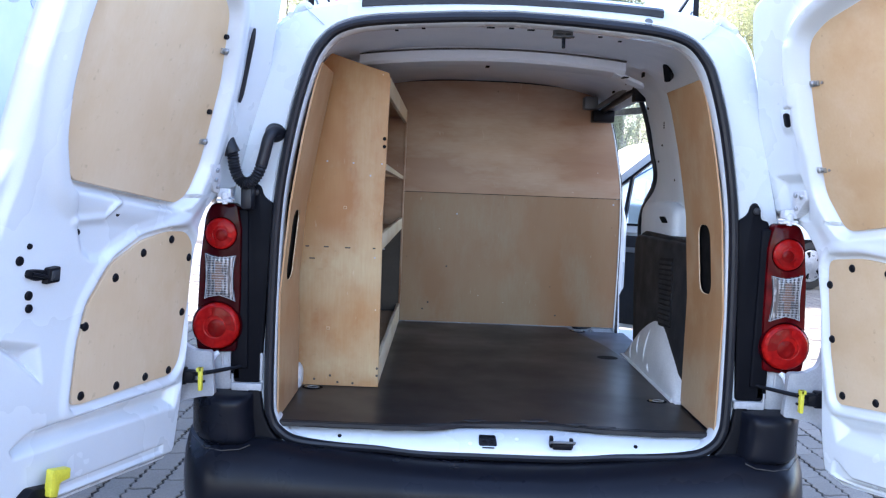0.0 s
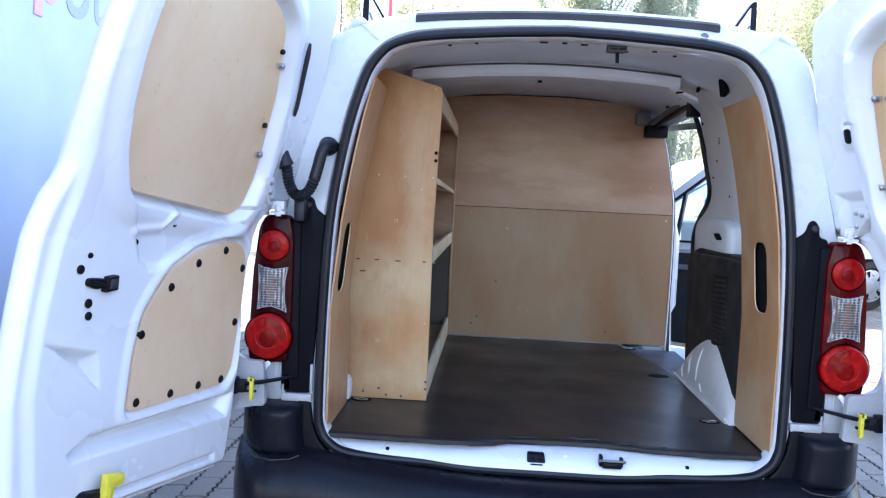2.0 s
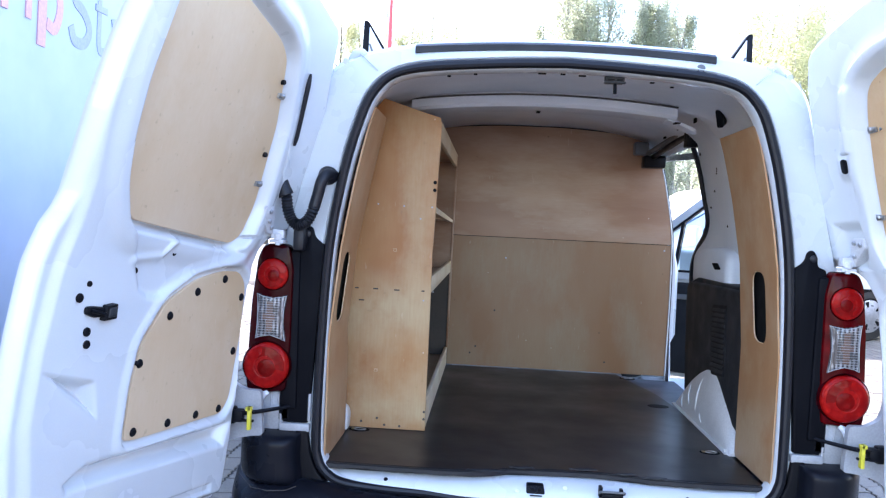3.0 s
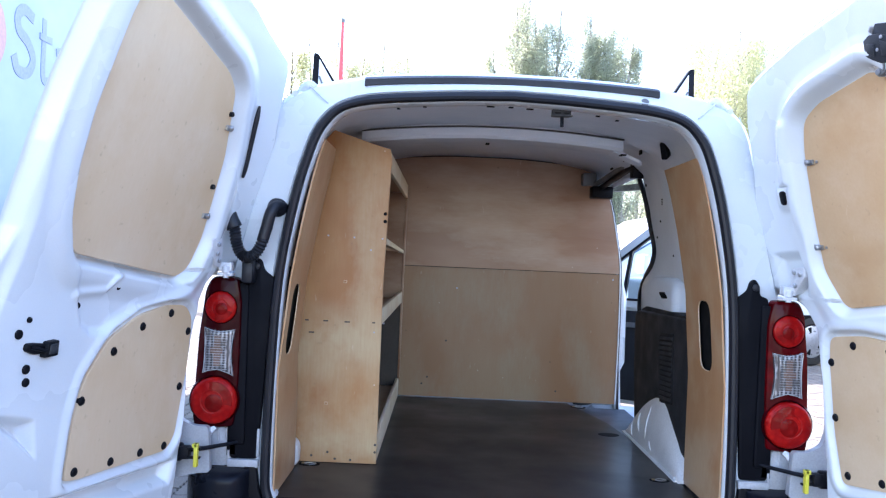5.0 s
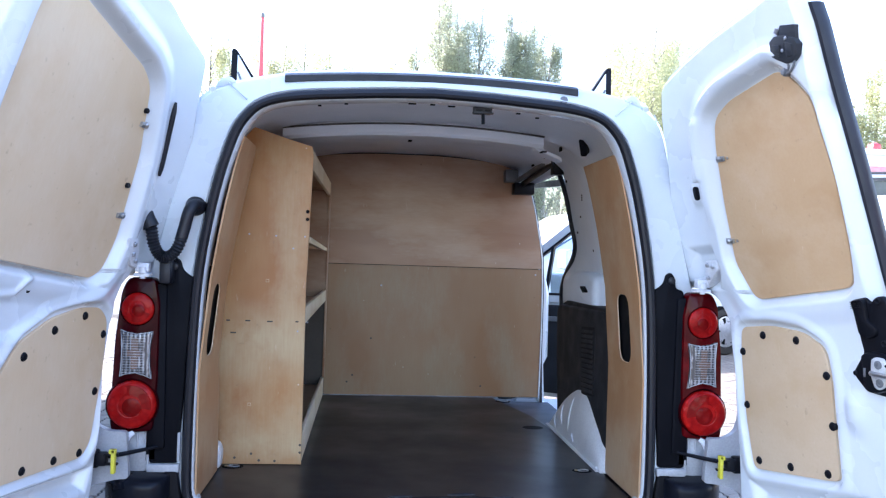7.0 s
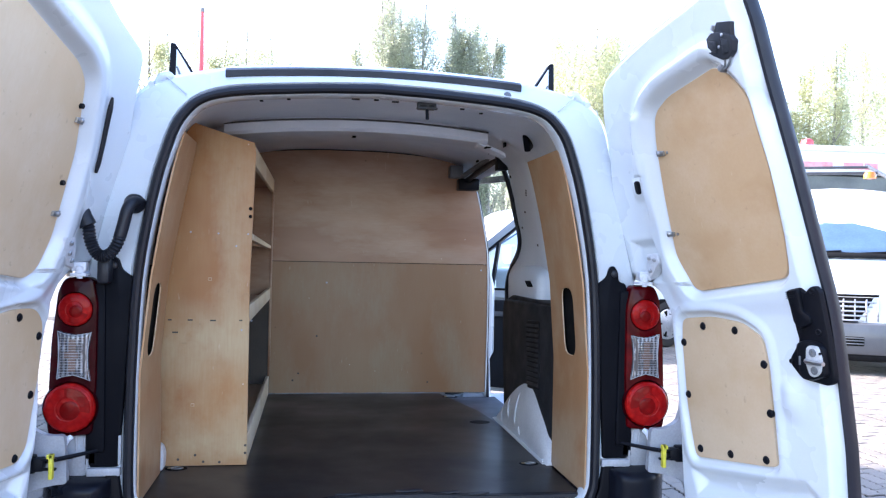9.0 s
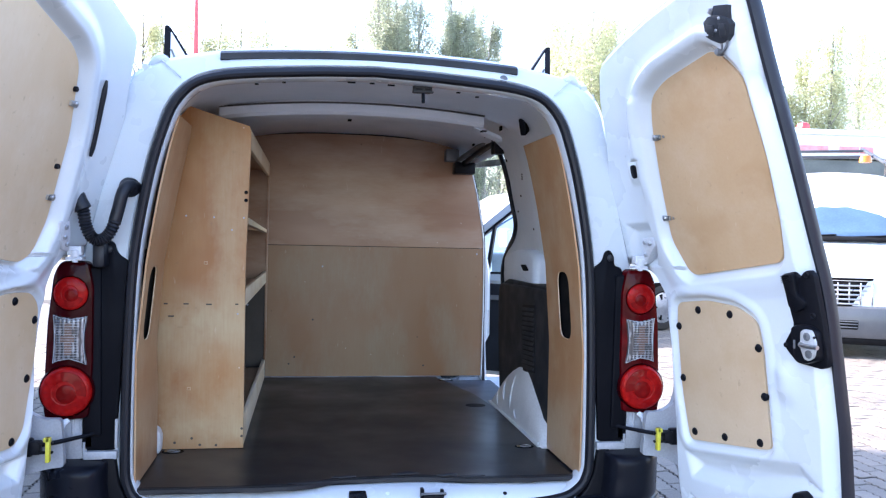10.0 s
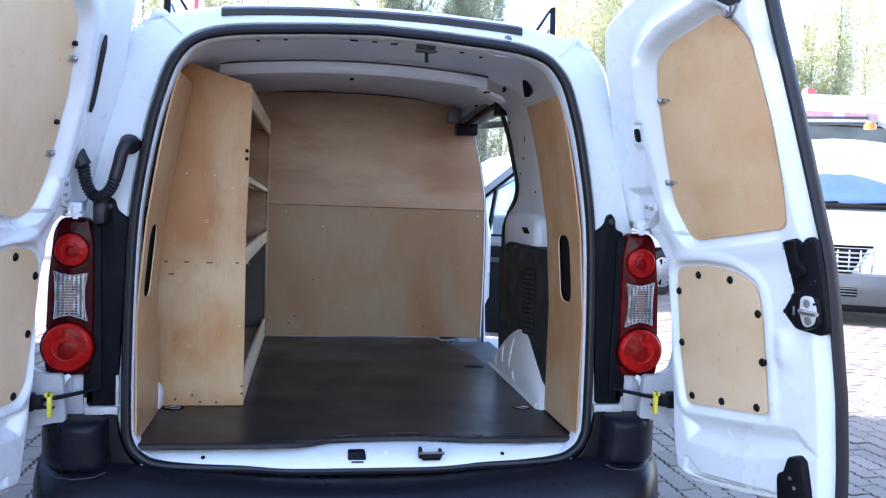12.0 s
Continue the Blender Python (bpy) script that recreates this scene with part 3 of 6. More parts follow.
# tail lamps
for side in (1, -1):
    def lp(a, b, d, s=side):
        return Vector((s * a, .0 - d + .06 * max(0, a - .79) ** 1 * 1.5, b))
    lamp_pts = corners([(.730, .795), (.838, .785), (.846, .82), (.838, 1.04), (.824, 1.17), (.806, 1.206), (.735, 1.206), (.722, 1.14), (.722, .93)], .016)
    bm = bmesh.new()
    soft_prism(bm, lamp_pts, -.05, .022, lp, .010)
    lamp = part("tail_lamp", bm, RED_BODY if side > 0 else RED_DEEP, van, "red tail lamp with two round lenses and a clear band")
    for cx, cz, r, rise in ((.785, .867, .064, .022), (.778, 1.122, .043, .012)):
        bm = bmesh.new()
        disc_stack(bm, lp(cx, cz, .012), (0, -1, 0), ((r * 1.07, -.012), (r * 1.08, .008), (r * 1.04, .013), (r * 1.0, .010), (r * .98, .004)), 40)
        part("lens_rim", bm, RED_DEEP, lamp, "dark smoked rim")
        bm = bmesh.new()
        disc_stack(bm, lp(cx, cz, .018), (0, -1, 0), ((r, -.01), (r, rise * .35), (r * .97, rise * .62), (r * .90, rise * .84), (r * .78, rise * .97), (r * .52, rise * 1.06), (r * .49, rise * 1.03), (r * .46, rise * 1.03), (r * .43, rise * 1.07), (r * .2, rise * 1.11), (0, rise * 1.12)), 48)
        lens = part("round_lens", bm, RED_LENS, lamp, "bright red round lens", 20)
        bm = bmesh.new()
        disc_stack(bm, lp(cx - .004, cz - .004, .018 + rise * 1.075), (0, -1, 0), ((r * .38, -.004), (r * .38, .0006), (r * .33, .0018), (r * .18, .0024), (0, .0026)), 28)
        part("lens_core", bm, RED_DARK, lens, "dark red lens core")
        bm = bmesh.new()
        arc = [math.radians(200 + 140 * k / 20) for k in range(21)] if cz > 1 else [math.radians(-12 + 204 * k / 24) for k in range(25)]
        loft(bm, [[lp(cx + math.cos(a_) * r * q, cz + math.sin(a_) * r * q, .018 + rise * h) for q, h in ((.44, 1.0), (.45, 1.10), (.82, .98), (.84, .88))] for a_ in arc], closed=True, cap=True)
        part("lens_shade", bm, RED_MID, lens, "darker prismatic half of the lens")
    waist = [(.735 + .006 * math.sin(math.pi * k / 8), .936 + (1.064 - .936) * k / 8) for k in range(9)]
    waist2 = [(.820 - .003 * math.sin(math.pi * k / 8), 1.068 - (1.068 - .940) * k / 8) for k in range(9)]
    pts = waist + [(.755, 1.060), (.776, 1.057), (.80, 1.061)] + waist2 + [(.805, .946), (.778, .951), (.752, .943)]
    bm = bmesh.new()
    soft_prism(bm, pts, .005, .030, lp, .006)
    clear = part("clear_lens", bm, CLEAR_LENS, lamp, "clear ribbed indicator lens")
    bm = bmesh.new()
    tube(bm, [lp(a, b, .0295) for a, b in inset(pts, .002)], .0011, 6, closed=True)
    part("lens_border", bm, LENS_RIB, clear, "pale moulded border")
    bm = bmesh.new()
    prism(bm, [(.772, .962), (.790, .962), (.790, 1.046), (.772, 1.046)], .0300, .0306, lp)
    prism(bm, [(.766, .996), (.800, .996), (.800, 1.012), (.766, 1.012)], .0300, .0309, lp)
    part("reflector", bm, AMBER, clear, "brownish reflector")
    for k in range(15):
        z = .953 + k * .0070
        w = .031 - .005 * math.sin(math.pi * k / 14)
        bm = bmesh.new()
        box(bm, (-w, -.0012, -.0005), (w, .001, .0005), .0002)
        bmesh.ops.translate(bm, verts=bm.verts, vec=lp(.783, z, .0305))
        part("lens_rib", bm, LENS_RIB, clear)
    # hinge pillar piece below the lamp
    bm = bmesh.new()
    pts = corners([(.722, .712), (.737, .714), (.737, .688), (.795, .678), (.815, .70), (.815, .79), (.733, .796), (.733, .748), (.722, .745)], .004)
    soft_prism(bm, pts, -.04, .004, lp, .004)
    part("hinge_pillar", bm, DULL, van, "unpolished grey-white painted hinge pillar")
    bm = bmesh.new()
    box(bm, (.660, -.012, .684), (.745, .03, .7055), .003)
    if side < 0:
        bmesh.ops.scale(bm, verts=bm.verts, vec=(-1, 1, 1))
    part("pillar_seam", bm, DULL, van)
    for x, z0, z1 in ((.752, .76, .79), (.772, .75, .79), (.744, .69, .73)):
        bm = bmesh.new()
        tube(bm, [lp(x, z0, .004), lp(x, z1, .006)], .0035, 8)
        part("pillar_rib", bm, DULL, van)
    bm = bmesh.new()
    tube(bm, spline([lp(.782, .792, .012), lp(.792, .782, .018), lp(.800, .766, .020)], 4), .008, 8)
    part("hinge_link", bm, INNER, van, "white painted lower hinge link")
    if side < 0:
        bm = bmesh.new()
        box(bm, (-.668, -.004, .712), (-.660, .03, .79), .002)
        part("pillar_seam", bm, DULL, van)

# rear bumper
bm = bmesh.new()
prof = [(.03, .500), (-.030, .506), (-.050, .506), (-.085, .498), (-.112, .487), (-.130, .474), (-.140, .452), (-.143, .40), (-.12, .32), (-.05, .29), (.05, .30)]
loops = []
for x in np.concatenate([np.linspace(-.885, -.70, 9), np.linspace(-.685, -.645, 5), np.linspace(-.60, .60, 21), np.linspace(.645, .685, 5), np.linspace(.70, .885, 9)]):
    a = abs(x)
    up = interp([(0, .004), (.2, .007), (.32, .016), (.46, .028), (.56, .036), (.60, .046), (.66, .052), (.9, .050)], a)
    wrap = max(0.0, (a - .74) / .145)
    back = .17 * wrap ** 2.4
    loop = []
    for y, z in prof:
        zz = z
        if z > .45:
            zz = z + up * (z - .45) / .056
        loop.append((x, y + back, zz))
    loops.append(loop)
loft(bm, loops, closed=True, cap=True)
bumper = part("rear_bumper", bm, BUMPER, van, "scuffed black plastic rear bumper")
for side in (1, -1):
    def bp(a, b, d, s=side):
        return Vector((s * a, -d + .17 * max(0, (a - .74) / .145) ** 2.4, b))
    bm = bmesh.new()
    rows_ = []
    for j in range(25):
        v = -1 + 2 * j / 24
        line = []
        for i in range(33):
            w = -1 + 2 * i / 32
            lift = (1 - abs(w) ** 7) ** .5 * (1 - abs(v) ** 9) ** .5
            a = .786 + .108 * w - .010 * (1 - w) * .5 * max(0, -v)
            line.append(bp(a, .616 + .078 * v - .010 * (1 - w) * .5 * max(0, v) ** 2, -.03 + .116 * lift))
        rows_.append(line)
    loft(bm, rows_, closed=False)
    part("bumper_corner", bm, BUMPER, bumper, "raised black bumper corner")
    bm = bmesh.new()
    pillow(bm, corners([(.56, .49), (.70, .49), (.70, .692), (.664, .692), (.654, .62), (.634, .575), (.60, .535)], .008, 4), -.03, .012, bp, .006)
    part("bumper_side", bm, BLACK, bumper)
for side in (1, -1):
    bm = bmesh.new()
    tube(bm, [Vector((side * x, -.094 + .17 * max(0, (x - .74) / .145) ** 2.4 + .002, z)) for x, z in ((.672, .556), (.70, .543), (.75, .538), (.80, .538), (.86, .545))], .0016, 6)
    part("bumper_seam", bm, SEAM, van)

# roof: dark strip over the doors, round plug, gutters
bm = bmesh.new()
loops = []
for x in np.linspace(-.415, .408, 25):
    z = 1.791 - .045 * (x / .43) ** 2 * .42
    loops.append([(x, .040, z - .026), (x, .014, z - .018), (x, .014, z - .002), (x, .030, z + .007), (x, .075, z + .013), (x, .10, z + .004)])
loft(bm, loops, closed=True, cap=True)
part("roof_strip", bm, RUBBER, van, "dark grey plastic strip along the roof's rear edge")
bm = bmesh.new()
disc_stack(bm, (.366, .012, 1.738), (0, -1, .25), ((.012, -.012), (.012, .004), (.010, .006), (.004, .0065)), 18)
part("roof_plug", bm, GREYP, van)
for side in (1, -1):
    bm = bmesh.new()
    tube(bm, spline([Vector((side * x, y, z)) for x, y, z in ((.612, .035, 1.728), (.628, .20, 1.768), (.640, .8, 1.790), (.640, 2.2, 1.790))], 6), .009, 6)
    part("roof_gutter", bm, WHITE, van)

# seams and a small bump on the rear corners
for side in (1, -1):
    for line, r in ((((.640, .040, 1.716), (.668, .050, 1.640), (.700, .050, 1.52), (.735, .046, 1.40), (.772, .040, 1.26)), .0014), (((.515, .004, 1.700), (.540, .014, 1.722), (.565, .030, 1.744), (.580, .060, 1.757)), .0022)):
        bm = bmesh.new()
        tube(bm, spline([Vector((side * x, y, z)) for x, y, z in line], 6), r, 6)
        part("body_seam", bm, PALESEAM, shell)
    bm = bmesh.new()
    disc_stack(bm, (side * .703, .034, 1.340), (side * .2, -1, 0), ((.018, -.02), (.018, .002), (.014, .006), (.006, .008), (0, .0085)), 20)
    part("pillar_bump", bm, WHITE, shell)
    bm = bmesh.new()
    tube(bm, spline([Vector((side * x, y, z)) for x, y, z in ((.556, .050, 1.752), (.574, .052, 1.755), (.596, .060, 1.742), (.622, .072, 1.716), (.640, .085, 1.690))], 6), lambda k: .004 + .013 * math.sin(math.pi * min(1, .15 + k)) ** 2 * (1 - .5 * k), 10)
    part("roof_joint_cap", bm, WHITE, shell, "raised end of the roof joint")

# small framed fins standing on the roof's rear corners
for side, x in ((1, .575), (-1, -.60)):
    def fp(a, b, d, s=side, x0=x):
        return Vector((x0 + s * a, .30 + d, 1.768 + b))
    outer = corners([(.010, -.03), (-.105, -.03), (-.095, .0), (-.008, .134), (.006, .136)], .006)
    inner = corners([(-.012, .0), (-.084, .0), (-.013, .116)], .004)
    bm = bmesh.new()
    soft_prism(bm, outer, .02, -.012, fp, .004)
    fin = part("roof_bracket", bm, BLACK, van, "black roof bracket with a pale core")
    bm = bmesh.new()
    prism(bm, inner, -.016, .024, fp)
    part("bracket_core", bm, INNER, fin)
    bm = bmesh.new()
    prism(bm, [(-.030, .016), (-.038, .016), (-.018, .062), (-.012, .062)], -.019, -.015, fp)
    part("bracket_mark", bm, GREYP, fin)

# front of the van: windscreen, lamps, grille, mirror, wheels
bm = bmesh.new()
loft(bm, [[(x * .66, 2.60, 1.772 - .02 * abs(x) ** 2) for x in np.linspace(-1, 1, 9)], [(x * .75, 2.98, 1.545 - .03 * abs(x) ** 2) for x in np.linspace(-1, 1, 9)], [(x * .80, 3.36, 1.245 - .04 * abs(x) ** 2) for x in np.linspace(-1, 1, 9)]], closed=False)
part("windscreen", bm, WINDSCREEN, van)
bm = bmesh.new()
box(bm, (-.55, 4.16, .46), (.55, 4.26, .60), .03)
part("front_grille", bm, BLACK, van)
for side in (1, -1):
    bm = bmesh.new()
    box(bm, (-.13, -.06, -.09), (.13, .06, .09), .04, pose(side * .66, 4.06, .80, 0, 0, -side * 30))
    part("headlamp", bm, CLEAR_LENS, van)


def wheel(parent, x, y, r, side):
    bm = bmesh.new()
    disc_stack(bm, (x, y, r), (side, 0, 0), ((r * .66, -.09), (r * .93, -.095), (r, -.07), (r, .07), (r * .93, .095), (r * .68, .09), (r * .64, .06)), 36)
    tyre = part("wheel", bm, TYRE, parent, "black tyre with a silver cover")
    bm = bmesh.new()
    disc_stack(bm, (x, y, r), (side, 0, 0), ((r * .66, .05), (r * .66, .078), (r * .58, .088), (r * .30, .094), (r * .22, .10), (0, .102)), 36)
    rim = part("rim", bm, ALLOY, tyre)
    for k in range(6):
        a = 2 * math.pi * k / 6
        bm = bmesh.new()
        pts = corners([(-.035, .38), (.035, .38), (.075, .58), (-.075, .58)], .02)
        prism(bm, [(p * r * math.cos(a) - q * r * math.sin(a), p * r * math.sin(a) + q * r * math.cos(a)) for p, q in pts], .085, .0955, lambda u, v, d: Vector((x + side * d, y + u, r + v)))
        part("rim_slot", bm, DARK, tyre)
    return tyre


for x, s in ((.80, 1), (-.80, -1)):
    for y in (.70, 3.42):
        wheel(van, x, y, .315, s)

# ---- inside the load bay ----
ROOM = [(.735, .60), (.735, .95), (.72, 1.15), (.69, 1.35), (.655, 1.52), (.615, 1.645), (.53, 1.722), (.36, 1.762), (.18, 1.778), (0, 1.782)]


def room_x(z):
    return interp([(b, a) for a, b in ROOM[:7]], z)


# bare inner side walls
for side in (1, -1):
    bm = bmesh.new()
    zs = np.linspace(.60, 1.70, 45)
    ys = np.linspace(.055, 1.80, 60)
    front = [(.60, 1.50), (1.09, 1.48), (1.13, 1.46), (1.19, 1.40), (1.24, 1.30), (1.30, 1.16), (1.36, 1.10), (1.46, 1.11), (1.56, 1.10), (1.66, 1.07), (1.70, 1.06)] if side > 0 else [(.6, 1.80), (1.7, 1.80)]
    lo, hi = [], []
    for z in zs:
        yf = interp(front, z)
        lo.append([(side * (room_x(z) - .012 * math.exp(-((u * yf - .75) / .12) ** 2) * (z > 1.15) - .045 * math.exp(-((z - 1.17) / .055) ** 2 - ((u * yf - 1.2) / .16) ** 2)), .055 + u * (yf - .055), z) for u in np.linspace(0, 1, 40)])
        hi.append([(side * (room_x(z) + .05), p[1] + (.02 if i == 39 else 0), z) for i, p in enumerate(lo[-1])])
    loft(bm, [a + b[::-1] for a, b in zip(lo, hi)], closed=True, cap=True)
    part("inner_wall", bm, INNER, van, "bare grey-white painted inner side panel")

# rounded cover at the foot of the bare pillar, over the trim box
bm = bmesh.new()
pillow(bm, corners([(1.13, 1.09), (1.190, 1.130), (1.215, 1.180), (1.180, 1.222), (1.05, 1.243), (.78, 1.246), (.70, 1.22), (.70, 1.09)], .035), -.715, -.655, lambda a, b, d: Vector((-d, a, b)), .030)
cover = part("pillar_cover", bm, INNER, van, "rounded pressed cover of bare painted steel")
bm = bmesh.new()
disc_stack(bm, (.656, 1.120, 1.166), (-1, 0, 0), ((.009, -.01), (.009, .001), (.006, .0004)), 14)
part("cover_hole", bm, DARK, cover)
bm = bmesh.new()
box(bm, (-.02, -.022, -.003), (.002, .022, .003), .001, pose(.655, .80, 1.178, 24, 0, 0))
part("cover_slot", bm, DARK, cover)

# rubber along the side doorway's rear edge
bm = bmesh.new()
tube(bm, spline([Vector((room_x(z) - .004, y + .006, z)) for z, y in ((1.02, 1.48), (1.13, 1.465), (1.19, 1.405), (1.24, 1.305), (1.30, 1.165), (1.36, 1.105), (1.46, 1.115), (1.56, 1.105), (1.66, 1.075))], 5), .011, 8)
part("doorway_seal", bm, RUBBER, van)

# inner roof skin with its header and the cross rib
bm = bmesh.new()
loops = []
for y, dz in ((.060, -.048), (.075, -.047), (.13, -.036), (.20, -.032), (.40, -.030), (.56, -.032), (.60, -.032), (.72, -.02), (.80, 0), (1.2, 0), (1.82, 0)):
    h = spline([(a, b + (dz if b > 1.6 else 0), 0) for a, b in ROOM[5:]], 5)
    pts = [(p.x, y, p.y) for p in h]
    loops.append(pts + [(-a, b, c) for a, b, c in pts[-2::-1]])
loft(bm, loops, closed=False)
roof = part("inner_roof", bm, INNER, van, "bare painted underside of the roof")
mod = roof.modifiers.new("thick", "SOLIDIFY")
mod.thickness, mod.offset = 0.004, 1
bm = bmesh.new()
loops = []
for x in np.linspace(-.475, .43, 31):
    z = 1.748 - .14 * x * x
    loops.append([(x, .585, z + .004), (x, .580, z - .036), (x, .590, z - .046), (x, .700, z - .050), (x, .715, z - .040), (x, .72, z + .004)])
loft(bm, loops, closed=True, cap=True)
part("roof_rib", bm, INNER, van, "folded sheet-steel cross rib")
bm = bmesh.new()
loft(bm, [[(x, .570, 1.743 - .14 * x * x), (x, .584, 1.743 - .14 * x * x), (x, .584, 1.7385 - .14 * x * x), (x, .570, 1.7385 - .14 * x * x)] for x in np.linspace(-.475, .43, 31)], cap=True)
part("rib_sealant", bm, SEAM, van)
bm = bmesh.new()
pts = corners([(.40, .60), (.50, .62), (.515, .66), (.50, .70), (.40, .70)], .015)
soft_prism(bm, pts, 1.688, 1.676, lambda a, b, d: Vector((a, b, d - .35 * (a - .40))), .003)
part("rib_end", bm, INNER, van, "pressed end of the cross rib")
bm = bmesh.new()
tube(bm, [Vector((x, 1.776, 1.777 - .12 * max(0, abs(x) - .1) ** 1.6)) for x in np.linspace(-.60, .52, 31)], .0028, 6)
part("roof_joint", bm, DARK, van)

# header slots, hook bracket, dark grommet
for x, z, w in ((-.245, 1.701, .005), (-.318, 1.693, .005), (-.062, 1.710, .011), (-.005, 1.710, .007), (.048, 1.7075, .010), (.238, 1.696, .006), (.292, 1.686, .005)):
    bm = bmesh.new()
    box(bm, (x - w, .012, z - .0018), (x + w, .0205, z + .0018), .0008)
    part("header_slot", bm, DARK, van)
bm = bmesh.new()
box(bm, (.116, .045, 1.699), (.168, .085, 1.722), .003)
box(bm, (.112, .043, 1.697), (.172, .060, 1.701), .001)
part("roof_catch", bm, CASING, van, "grey steel top latch bracket")
bm = bmesh.new()
box(bm, (.120, .042, 1.703), (.140, .047, 1.708), .001)
box(bm, (.146, .042, 1.703), (.163, .047, 1.708), .001)
tube(bm, [Vector((.143, .055, 1.695)), Vector((.143, .050, 1.680)), Vector((.143, .048, 1.668))], .005)
part("catch_pin", bm, BLACK, van)
bm = bmesh.new()
pts = corners([(-.028, -.036), (.020, -.036), (.028, .0), (.014, .036), (-.026, .036)], .01)
soft_prism(bm, pts, -.03, .006, lambda a, b, d: Vector((.544, .462, 1.672)) + Vector((.83, -.55, 0)) * a * .42 + Vector((-.27, -.40, .87)) * b * .85 + Vector((-.5, -.75, -.45)) * (d + .010), .003)
part("wall_grommet", bm, BLACK, van, "black rubber grommet")

# sliding-door track and its end block
bm = bmesh.new()
tube(bm, [Vector((.555, 1.705, 1.640)), Vector((.575, 1.40, 1.668)), Vector((.588, 1.10, 1.690))], .013, 8)
part("door_track", bm, BLACK, van)
bm = bmesh.new()
tube(bm, [Vector((.535, 1.70, 1.660)), Vector((.565, 1.40, 1.690)), Vector((.585, 1.10, 1.712))], .012, 8)
part("door_track_cover", bm, GREYP, van, "grey glossy sliding-door rail")
bm = bmesh.new()
box(bm, (.515, 1.66, 1.595), (.615, 1.74, 1.650), .006)
part("track_block", bm, BLACK, van)
bm = bmesh.new()
box(bm, (.570, 1.05, 1.634), (.615, 1.11, 1.704), .004)
part("track_block", bm, BLACK, van)
bm = bmesh.new()
box(bm, (.475, 1.69, 1.655), (.54, 1.755, 1.715), .008)
part("track_bracket", bm, GREYP, van)
for y, z, r in ((1.056, 1.608, .006), (.859, 1.538, .0035), (.872, 1.530, .0035), (.883, 1.522, .0035), (.819, 1.326, .0045), (.96, 1.46, .004), (1.05, 1.40, .004)):
    bm = bmesh.new()
    disc_stack(bm, (room_x(z) - .001 - .012 * math.exp(-((y - .75) / .12) ** 2), y, z), (-1, 0, 0), ((r, -.01), (r, .002), (r * .6, .003)), 10)
    part("panel_hole", bm, DARK, van)
for x, y, z, w, h in ((.434, .606, 1.666, .010, .0018), (.540, .80, 1.705, .002, .009), (.545, 1.10, 1.709, .0025, .004), (.552, 1.40, 1.706, .003, .004), (-.035, .690, 1.6965, .007, .0016)):
    bm = bmesh.new()
    box(bm, (x - w, y - .02, z - h), (x + w, y + .02, z + h), .001)
    part("roof_hole", bm, DARK, van)

# dark header over the side doorway
bm = bmesh.new()
loft(bm, [[(x, y, 1.649 + (y - 1.56) * .062 + dz) for x, dz in ((.735, -.014), (.760, -.014), (.760, .016), (.735, .016))] for y in np.linspace(1.16, 2.40, 12)], cap=True)
part("doorway_header", bm, BLACK, van, "dark rail over the side doorway")

# B pillar, sliding-door edge and front-door frame
bm = bmesh.new()
prof = corners([(0, 1.80), (.6, 1.80), (1, 1.84), (1, 1.90), (.2, 1.90)], .012)
loft(bm, [[(x0 + a * w, b, z) for a, b in prof] for z, x0, w in ((.56, .690, .040), (.76, .690, .030), (.80, .688, .052), (1.12, .688, .050), (1.20, .688, .030), (1.26, .685, .014), (1.42, .664, .012), (1.60, .615, .012), (1.70, .58, .012))], cap=True)
part("pillar", bm, WHITE, van)
bm = bmesh.new()
loft(bm, [[(.686 - dx, 1.788, z), (.698 - dx, 1.788, z), (.698 - dx, 1.80, z), (.686 - dx, 1.80, z)] for z, dx in ((.56, -.012), (.80, -.004), (1.10, 0), (1.25, .005), (1.42, .03), (1.60, .075))], cap=True)
part("pillar_seal", bm, RUBBER, van)
bm = bmesh.new()
box(bm, (.60, 1.10, .52), (.90, 1.92, .575), .01)
part("side_step", bm, INNER, van)

# front passenger door, swung open
def fd(a, b, d):
    """a: along the door from its hinge, b: height, d: outwards."""
    lean = -.20 * max(0, b - 1.02)
    u, n = Vector((math.sin(radians(58)), -math.cos(radians(58)), 0)), Vector((math.cos(radians(58)), math.sin(radians(58)), 0))
    return Vector((.875, 2.96, 0)) + u * a + n * (d + lean) + Vector((0, 0, b))


bm = bmesh.new()
soft_prism(bm, corners([(.0, .42), (.98, .42), (1.02, .70), (1.0, 1.03), (.0, 1.03), (-.03, .75)], .05), .05, 0.02, fd, .01)
fdoor = part("front_door", bm, WHITE, van, "white front passenger door standing open")
bm = bmesh.new()
soft_prism(bm, corners([(.02, .45), (.96, .45), (.99, .70), (.97, 1.0), (.02, 1.0)], .06), .02, -.02, fd, .01)
lining = part("door_lining", bm, TRIM, fdoor)
bm = bmesh.new()
soft_prism(bm, corners([(.06, .90), (.30, .90), (.30, .93), (.06, .93)], .012), -.02, -.032, fd, .003)
part("pull_handle", bm, GREYP, lining)
bm = bmesh.new()
loops = []
outline = corners([(.0, 1.02), (.0, 1.31), (.30, 1.535), (.60, 1.625), (.92, 1.61), (1.0, 1.48), (1.0, 1.02)], .06)
loft(bm, [[fd(a, b, d) for a, b in pts] for pts, d in ((outline, .04), (outline, 0.0), (inset(outline, .045), 0.0), (inset(outline, .045), .04), (outline, .04))])
part("window_frame", bm, WHITE, fdoor)
